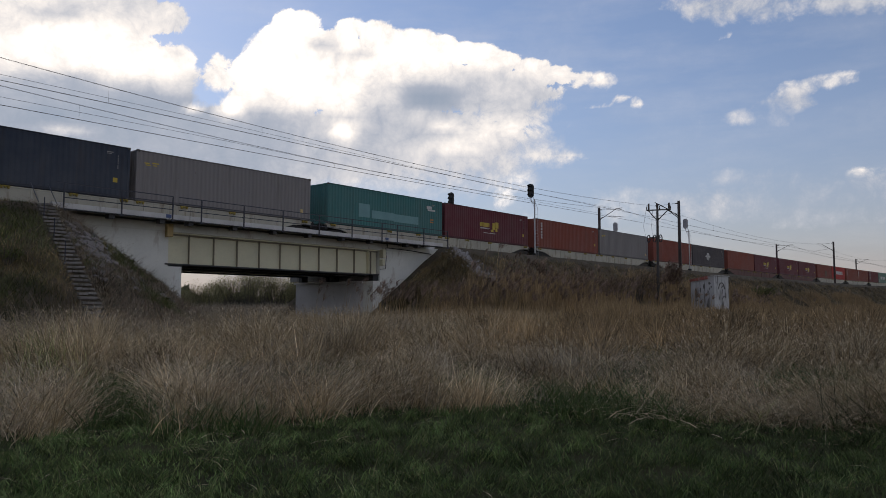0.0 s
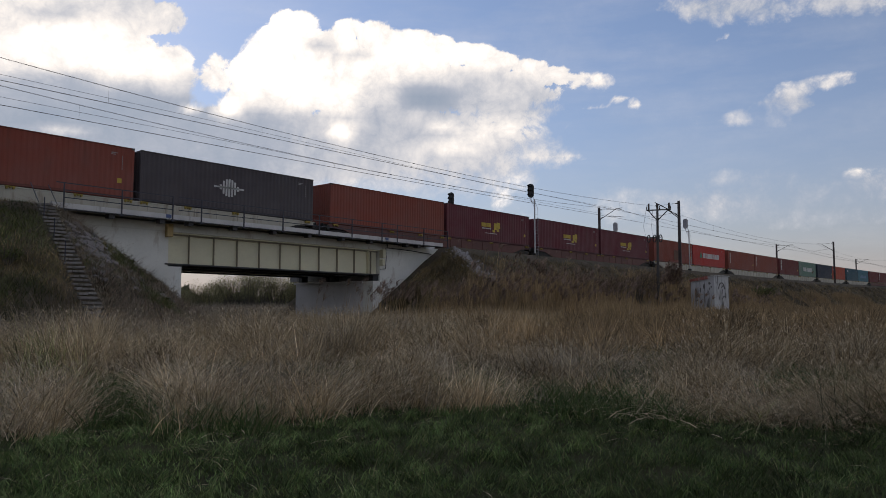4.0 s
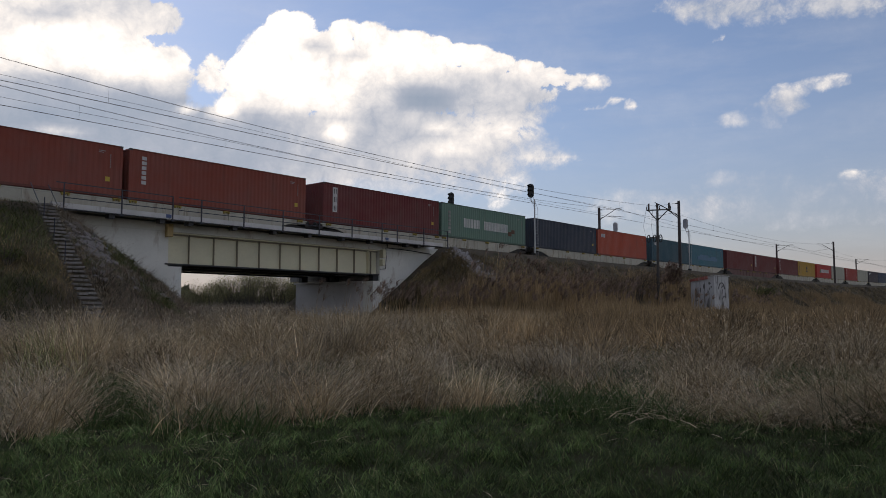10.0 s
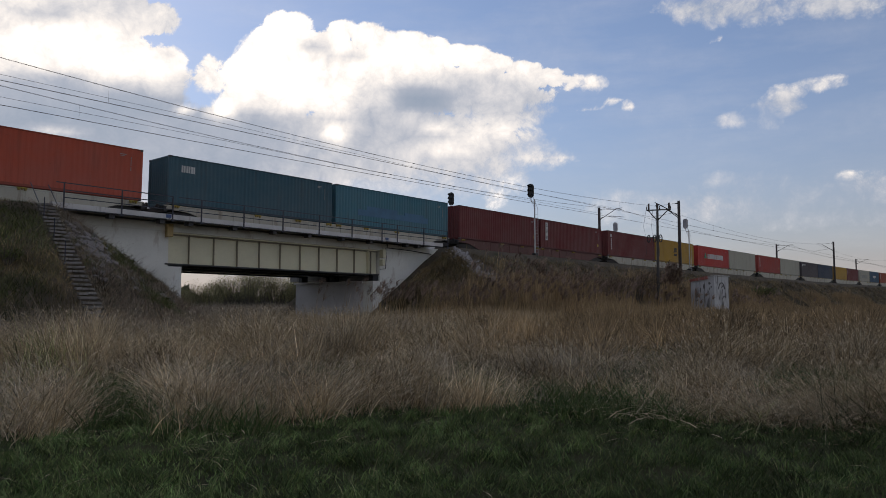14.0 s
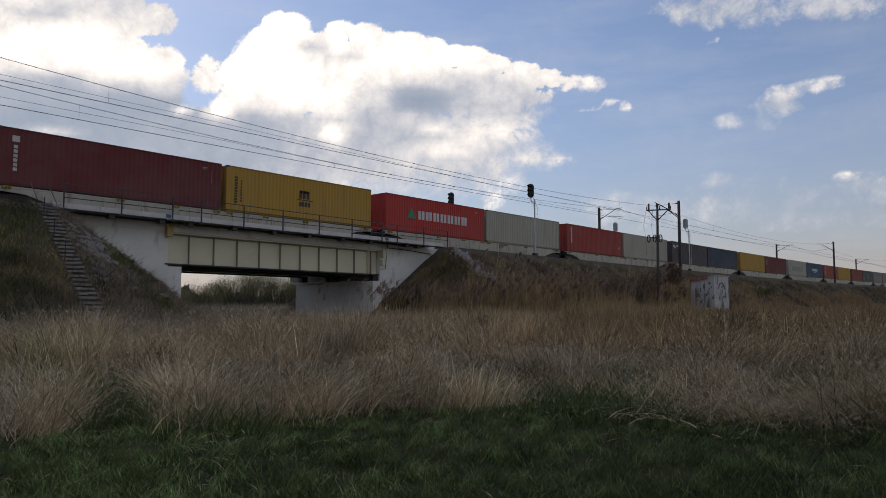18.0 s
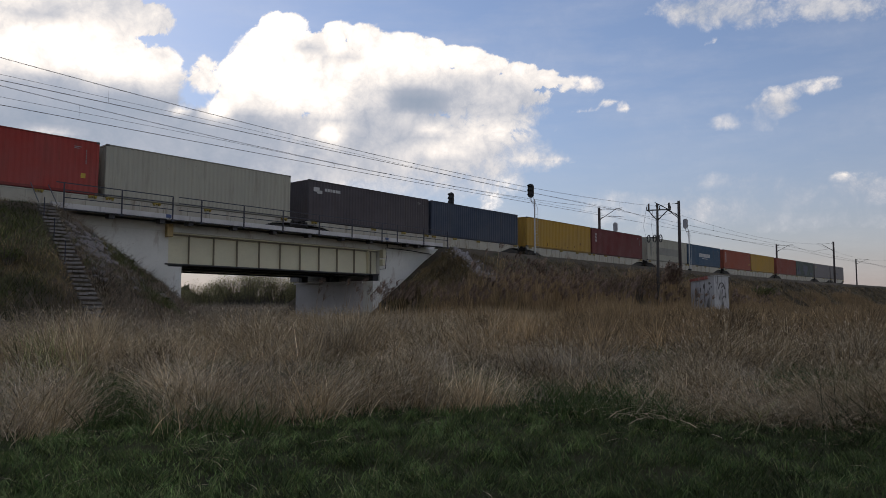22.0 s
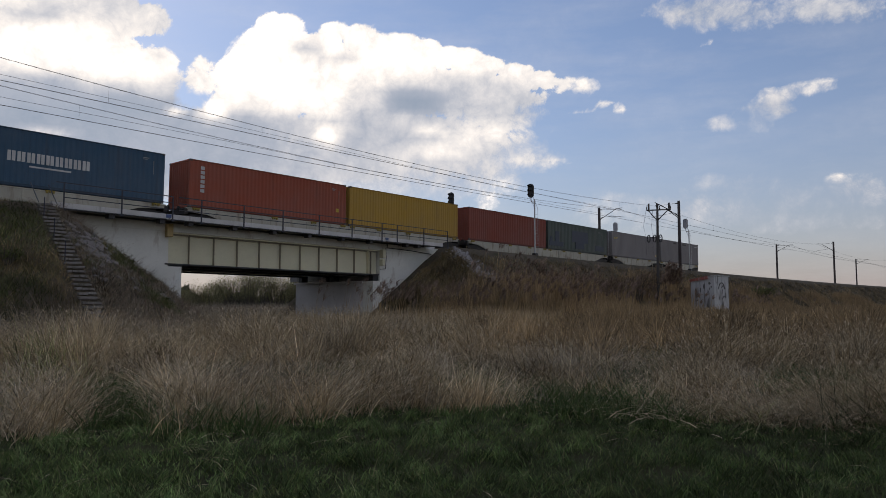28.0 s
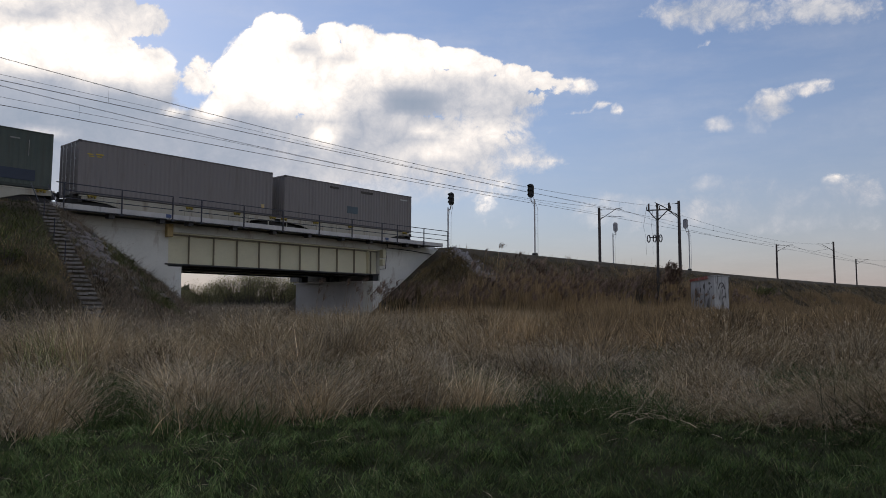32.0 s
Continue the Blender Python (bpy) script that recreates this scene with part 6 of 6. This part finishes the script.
    high = mound(x, y, u, v)
    keep = (v > reed_edge(u / v) + 0.05) & (embank_v(x, y) < 0.4) & (rng.random(n) < 0.02 + 1.1 * high)
    x, y, u, v, high = x[keep], y[keep], u[keep], v[keep], high[keep]
    z = meadow_z(x, y) + (0.10 + 0.62 * high) * rng.random(len(x)) ** 0.8
    gold = field(x, y, 0.42, 71) + 0.5 * field(x, y, 1.4, 72) + 1.5 * np.exp(-((u + 4.9) / 1.0) ** 2) * (v < 12) + 0.8 * np.exp(-((u - 5.6) / 1.8) ** 2) * (v < 16) > 0.1
    size, wide = rng.uniform(0.10, 0.34, len(x)), rng.uniform(0.005, 0.010, len(x)) * np.clip(v / 11, 1, 4)
    lean, bend = rng.uniform(0.2, 1.6, len(x)), rng.uniform(0.2, 1.6, len(x))
    tone = np.clip(0.85 + 0.42 * field(x, y, 1.6, 75), 0.4, 1.6) * rng.uniform(0.4, 1.6, len(x))
    for pick, mat, nm, say in ((gold, REED, "straw_tangle", "golden broken straws tangled in the reeds"), (~gold, REED_GREY, "weathered_tangle", "grey broken straws tangled in the reeds")):
        blades(nm, x[pick], y[pick], z[pick], size[pick], wide[pick], lean[pick], bend[pick], mat, say, "reeds", rng, 2, None, tone[pick])
    # bleached stalks that stand out of the mass
    n = 11000
    v = 9.0 * (45.0 / 9.0) ** rng.random(n)
    u = (rng.random(n) * 2 - 1) * (v * 0.68 + 1.0)
    x, y = side_of_view(u, v)
    keep = (v > reed_edge(u / v) + 0.1) & (y < 32) & (field(x, y, 0.7, 61) > -0.3) & (rng.random(n) < 0.15 + 1.4 * mound(x, y, u, v))
    x, y, v = x[keep], y[keep], v[keep]
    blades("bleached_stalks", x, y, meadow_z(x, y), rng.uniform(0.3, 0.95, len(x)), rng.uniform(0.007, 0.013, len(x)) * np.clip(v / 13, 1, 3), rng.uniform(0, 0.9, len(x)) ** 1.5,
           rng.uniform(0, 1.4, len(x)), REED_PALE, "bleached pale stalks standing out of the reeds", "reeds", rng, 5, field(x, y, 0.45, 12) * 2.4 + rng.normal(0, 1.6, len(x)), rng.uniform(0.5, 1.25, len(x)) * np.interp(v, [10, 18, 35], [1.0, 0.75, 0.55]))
    # arched straws hanging over the meadow's edge
    n = 2600
    u = rng.uniform(-0.68, 0.7, n)
    v = reed_edge(u) + rng.exponential(0.7, n)
    u = u * v
    x, y = side_of_view(u, v)
    keep = rng.random(n) < 0.05 + 1.6 * mound(x, y, u, v)
    x, y = x[keep], y[keep]
    n = len(x)
    blades("arched_straws", x, y, meadow_z(x, y) + 0.25 * rng.random(n), rng.uniform(0.15, 0.42, n), rng.uniform(0.005, 0.010, n), rng.uniform(0.2, 1.4, n), rng.uniform(0.8, 1.9, n),
           REED_PALE, "pale straws arching over the meadow's edge", "reeds", rng, 5, None, rng.uniform(0.45, 1.2, n))
    # reeds along the foot of the slopes
    n = 1500
    x, y = rng.uniform(-2, 21, n), rng.uniform(22.0, 29.0, n)
    keep = (embank_v(x, y) < 0.7) & (field(x, y, 0.8, 91) > -0.7)
    x, y = x[keep], y[keep]
    k, x, y, out, ang = tufts(x, y, 19, 0.4, rng)
    blades("foot_reeds", x, y, np.maximum(embank_v(x, y), 0) - 0.03, rng.uniform(0.5, 1.3, len(k)), rng.uniform(0.014, 0.024, len(k)), rng.uniform(0, 0.4, len(k)), rng.uniform(0, 0.8, len(k)),
           REED_GREY, "dry reeds at the foot of the slope", "reeds", rng, 2, None, rng.uniform(0.5, 1.3, len(k)))
    n = 1300
    x, y = rng.uniform(19, 37, n), rng.uniform(22.5, 29.0, n)
    keep = (embank_v(x, y) < 0.5) & (field(x, y, 0.8, 93) > -0.8)
    x, y = x[keep], y[keep]
    k, x, y, out, ang = tufts(x, y, 19, 0.4, rng)
    blades("pale_foot_reeds", x, y, np.maximum(embank_v(x, y), 0) - 0.03, rng.uniform(0.6, 1.45, len(k)), rng.uniform(0.014, 0.024, len(k)), rng.uniform(0, 0.4, len(k)), rng.uniform(0, 0.8, len(k)),
           REED, "pale dry reeds before the bridge opening", "reeds", rng, 2, None, rng.uniform(0.65, 1.6, len(k)))
    # green undergrowth between the reeds
    n = 45000
    v = 8.5 * (28.0 / 8.5) ** rng.random(n)
    u = (rng.random(n) * 2 - 1) * (v * 0.68 + 1.0)
    x, y = side_of_view(u, v)
    keep = (v > reed_edge(u / v) - 0.4) & (field(x, y, 0.9, 31) + field(x, y, 2.5, 32) * 0.5 + 1.3 * np.exp(-(((u + 4.6) / 0.5) ** 2 + ((v - 10.2) / 0.8) ** 2)) > np.where(mound(x, y, u, v) < 0.15, -0.6, 0.5))
    x, y, v = x[keep], y[keep], v[keep]
    blades("green_undergrowth", x, y, meadow_z(x, y), rng.uniform(0.25, 0.65, len(x)), np.full(len(x), 0.013), rng.uniform(0, 0.5, len(x)), rng.uniform(0.2, 1, len(x)),
           LAWN, "green sedge tufts among the dry reeds", "grass", rng, 3)
    # tall brown reeds along the foot of the embankment
    n = 5600
    x = 34 + 130 * rng.random(n) ** 1.4
    y = rng.uniform(23.5, 31.0, n)
    z = np.maximum(embank_v(x, y), 0)
    q = x / y
    hides = (q > 2.47) & (q < 2.95) & (x < 74)
    keep = (field(x, y, 0.5, 41) + 0.4 * field(x, y, 1.5, 42) > -0.7) & (z < 2.9) & (~hides | (x > 56))
    x, y = x[keep], y[keep]
    size = np.clip(1.1 + 0.9 * rng.random(len(x)) + 0.5 * field(x, y, 0.3, 44) + 0.9 * np.exp(-((x - 61) / 6) ** 2) * ~hides[keep] - 0.6 * (x > 95), 0.5, 3.0)
    size = np.where(hides[keep], np.minimum(size, 1.35), size)
    tilt = rng.normal(0, 1.0, len(x))
    k, x, y, out, ang = tufts(x, y, 12, 0.5, rng)
    far = np.hypot(x, y)
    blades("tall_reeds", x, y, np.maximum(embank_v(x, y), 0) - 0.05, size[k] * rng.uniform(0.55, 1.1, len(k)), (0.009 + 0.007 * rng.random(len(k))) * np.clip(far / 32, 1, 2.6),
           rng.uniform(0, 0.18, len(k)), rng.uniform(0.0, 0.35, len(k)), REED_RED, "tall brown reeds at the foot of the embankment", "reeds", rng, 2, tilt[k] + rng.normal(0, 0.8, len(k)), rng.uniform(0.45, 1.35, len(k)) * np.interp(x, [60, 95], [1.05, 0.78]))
    # reeds of the meadow beyond the bridge
    n = 16000
    y = 49 + 45 * rng.random(n)
    x = y * rng.uniform(0.42, 0.9, n)
    blades("far_reeds", x, y, np.zeros(n), rng.uniform(0.7, 1.9, n), rng.uniform(0.03, 0.06, n), rng.uniform(0, 0.4, n), rng.uniform(0, 0.8, n), REED_GREY, "dry reeds on the meadow beyond the bridge", "reeds", rng, 2)
    # single reeds with drooping plumes before the abutment and beside the pole, and weeds on the shoulder
    xs, ys, hs = [], [], []
    for cx, cy, sx, sy, count, lo, hi in ((29.0, 29.3, 2.6, 0.8, 80, 1.9, 2.9), (38.5, 28.6, 4.0, 1.0, 150, 1.7, 2.9), (62.2, 27.2, 1.0, 0.2, 90, 3.0, 4.7), (50.0, 27.5, 7.0, 1.2, 200, 1.7, 2.8), (75.0, 27.0, 12.0, 1.0, 90, 1.6, 2.5)):
        xs.append(rng.normal(cx, sx, count))
        ys.append(rng.normal(cy, sy, count))
        hs.append(rng.uniform(lo, hi, count))
    x, y, h = np.concatenate(xs), np.clip(np.concatenate(ys), 25, 31.5), np.concatenate(hs)
    z = np.maximum(embank_v(x, y), 0) - 0.05
    a, lean, bend = rng.normal(-0.9, 0.5, len(x)), rng.uniform(0, 0.06, len(x)), rng.uniform(0.02, 0.16, len(x))
    blades("plumed_reeds", x, y, z, h, 0.034 * np.clip(x / 26, 1, 2.4), lean, bend, REED_RED, "tall single brown reed stalks", "reeds", rng, 4, a)
    tx, ty, tz = x + np.cos(a) * h * (lean + bend), y + np.sin(a) * h * (lean + bend), z + h * (1 - 0.45 * bend)
    m = 26
    k = np.repeat(np.arange(len(x)), m)
    blades("reed_plumes", tx[k] + rng.normal(0, 0.03, len(k)), ty[k] + rng.normal(0, 0.03, len(k)), tz[k] - 0.30 * rng.random(len(k)) + 0.1, rng.uniform(0.10, 0.26, len(k)) * np.where(tx[k] < 46, 1.5, np.clip(tx[k] / 36, 1, 1.7)), rng.uniform(0.012, 0.032, len(k)) * np.clip(tx[k] / 24, 1, 2.8),
           rng.uniform(0.3, 0.8, len(k)), rng.uniform(0.4, 1.2, len(k)), PLUME, "dark drooping reed plumes", "reeds", rng, 2, a[k] + rng.normal(0, 0.7, len(k)), rng.uniform(0.5, 1.3, len(k)))
    n = 420
    x = 41.5 + 120 * rng.random(n) ** 1.6
    y = rng.uniform(34.6, 35.6, n)
    blades("shoulder_weeds", x, y, embank_v(x, y) - 0.05, 0.12 + 0.5 * rng.random(n) ** 3, np.full(n, 0.02), rng.uniform(0, 0.3, n), rng.uniform(0, 0.5, n), SLOPE_GRASS, "thin dry weeds on the embankment shoulder", "weeds", rng, 3)
    # coarse weeds on the cone beside the abutment
    n = 42000
    x, y = rng.uniform(29.5, 43.0, n), rng.uniform(26.5, 35.2, n)
    keep = (embank_v(x, y) > 0.05) & ((np.abs(x - 41.9) > 0.8) | (y < 30.5)) & (field(x, y, 1.3, 97) > -0.8)
    x, y = x[keep], y[keep]
    z = np.array([slope_height(a, b) for a, b in zip(x, y)])
    blades("cone_growth", x, y, z - 0.03, 0.14 + 0.4 * rng.random(len(x)) ** 1.6, rng.uniform(0.014, 0.03, len(x)), rng.uniform(0, 0.9, len(x)), rng.uniform(0.1, 1.1, len(x)),
           SLOPE_GRASS, "coarse brown weeds on the slope beside the abutment", "weeds", rng, 2, None, np.clip(0.95 + 0.5 * field(x, y, 2.2, 98), 0.3, 1.8) * rng.uniform(0.5, 1.5, len(x)))
    # grass on the slopes
    for x0, x1, n, nm in ((-6.0, 19.5, 66000, "slope_grass_west"), (31.0, 250.0, 76000, "slope_grass_east")):
        x = x0 + (x1 - x0) * rng.random(n) ** (1.0 if x0 < 0 else 1.9)
        y = rng.uniform(26.5, 36.3, n)
        z = embank_v(x, y)
        bare = field(x, y, 0.8, 51)
        stair = 12.45 - (35.2 - y) * 0.09
        keep = (z > 0.1) & ((x < 42) | (y < 33.9 + 0.5 * rng.random(n) ** 3)) & ((bare > -0.35 - 0.5 * rng.random(n)) | (x > 47)) & ((x < 12.9) | (x > 27) | (rng.random(n) < 0.16 + 0.5 * (y > 34.6 - (x - 12.9) * 0.9))) & ((y < 35.6) | (x < 12) | (x > 42)) & (np.abs(x - stair) > 0.45)
        heap = np.clip((34.8 - y) / 4.2, 0, 1)
        keep &= (np.abs(x - 41.35 + 0.4 * heap) > 0.5 + 0.4 * rng.random(n)) | (y < 30.2)
        x, y = x[keep], y[keep]
        z = np.array([slope_height(a, b) for a, b in zip(x, y)])
        far = np.hypot(x, y)
        green = field(x, y, 0.9, 66) + 0.5 * field(x, y, 2.6, 67) + 0.5 * rng.normal(0, 1, len(x)) > (-0.1 if x0 < 0 else 9)
        tall = (0.18 + 0.30 * rng.random(len(x)) + 0.16 * np.clip(field(x, y, 0.7, 53), 0, 1)) * np.where(y > 34.3, 0.6, 1.0) * np.where(green, 0.8, 1.0)
        wide = (0.011 + 0.009 * rng.random(len(x))) * np.clip(far / 30, 1, 3) * np.where(green, 1.8, 1.0)
        lean, bend = rng.uniform(0, 0.7, len(x)), rng.uniform(0.1, 0.8, len(x))
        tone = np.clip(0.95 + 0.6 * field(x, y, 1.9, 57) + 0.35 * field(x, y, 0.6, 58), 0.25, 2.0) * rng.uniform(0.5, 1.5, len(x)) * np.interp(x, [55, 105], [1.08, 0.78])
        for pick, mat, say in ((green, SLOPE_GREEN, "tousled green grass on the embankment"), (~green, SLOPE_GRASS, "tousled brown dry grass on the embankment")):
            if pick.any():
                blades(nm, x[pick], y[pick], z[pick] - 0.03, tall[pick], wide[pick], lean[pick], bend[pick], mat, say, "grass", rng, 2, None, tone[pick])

    n = 46000
    x, y = rng.uniform(12.0, 18.6, n), rng.uniform(26.0, 36.2, n)
    keep = (embank_v(x, y) > -0.6) & (np.abs(x - 12.45 + (35.2 - y) * 0.09) > 0.30 + 0.15 * rng.random(n)) & (field(x, y, 1.4, 55) > -1.0) & ((np.abs(x - 15.1) > 0.6) | (field(x, y, 1.8, 68) < -0.1) | (rng.random(n) < 0.25))
    x, y = x[keep], y[keep]
    z = np.array([slope_height(a, b) for a, b in zip(x, y)])
    blades("cone_weeds", x, y, z - 0.03, 0.10 + 0.32 * rng.random(len(x)) ** 1.5, 0.012 + 0.012 * rng.random(len(x)), rng.uniform(0, 0.9, len(x)), rng.uniform(0.1, 1.0, len(x)),
           REED_GREY, "dry brown weeds between the stones beside the steps", "weeds", rng, 2, None, rng.uniform(0.4, 1.25, len(x)))
    q = 9000
    gy = 28.2 + 5.6 * rng.random(q) ** 1.3
    gx = 15.2 + rng.normal(0, 0.38, q) - 0.5 * rng.random(q)
    keep = field(gx, gy, 1.8, 68) > -0.1
    gx, gy = gx[keep], gy[keep]
    gz = np.array([max(0.0, slope_height(a, b)) for a, b in zip(gx, gy)])
    blades("wall_foot_grass", gx, gy, gz - 0.03, rng.uniform(0.12, 0.36, len(gx)), rng.uniform(0.014, 0.026, len(gx)), rng.uniform(0, 0.6, len(gx)), rng.uniform(0.2, 1.0, len(gx)),
           SLOPE_GREEN, "green grass tufts on the cone beside the wing wall", "grass", rng, 2, None, rng.uniform(1.0, 2.4, len(gx)))
    n = len(x) // 20
    x, y, z = x[:n], y[:n], z[:n]
    blades("bare_twigs", x, y, z, rng.uniform(0.3, 0.9, n), rng.uniform(0.014, 0.022, n), rng.uniform(0, 0.7, n), rng.uniform(0.2, 1.3, n), PLUME, "bare brown twigs on the slope beside the steps", "twigs", rng, 4, None, rng.uniform(0.6, 1.3, n))


def embank_v(x, y):
    side = np.where(x > 27, np.maximum(0, 41.3 - x), np.maximum(0, x - 12.85) / 0.78)
    run = np.hypot(side, np.maximum(0, np.maximum(35.0 - y, y - 48.8)))
    return SHOULDER_Z + 0.3774 * ((np.minimum(x, 260) - 140.59) * 0.01) ** 2 - run / 1.5


grass_fields()


# ---- what moves: the train slows a little as it passes; the clouds drift ----
def train_way(t):
    """Where the first container's tail end stands along the railway at t seconds."""
    q = (t - 16.0) / 16.0
    way = 0.0
    for c in (-7.9433, 0.5353, 15.2438, -13.3674, 14.0135, -245.2482, -273.5607):
        way = way * q + c
    return way


def motions():
    for ob, at, lift in RAKE:
        rows = []
        for k in range(33):
            x = train_way(k) + at
            slope = (grade(x + 6) - grade(x - 6)) / 12
            rows.append((float(k), pose(x, NEAR_AXIS, FLOOR_Z + lift + grade(x), 0, -math.degrees(slope), 0)))
        walk(ob, rows)
    walk(clouds, [(t, pose(EYE.x, EYE.y, EYE.z, 0.0, 0.0, -math.degrees(YAW)) @ pose(0, 0, 0, 0.0, 0.0, (t - 16.0) * 0.047)
                  @ pose(0, 0, 0, -(t - 16.0) * 0.012, 0, 0)) for t in (0.0, 8.0, 16.0, 24.0, 32.0)])


motions()
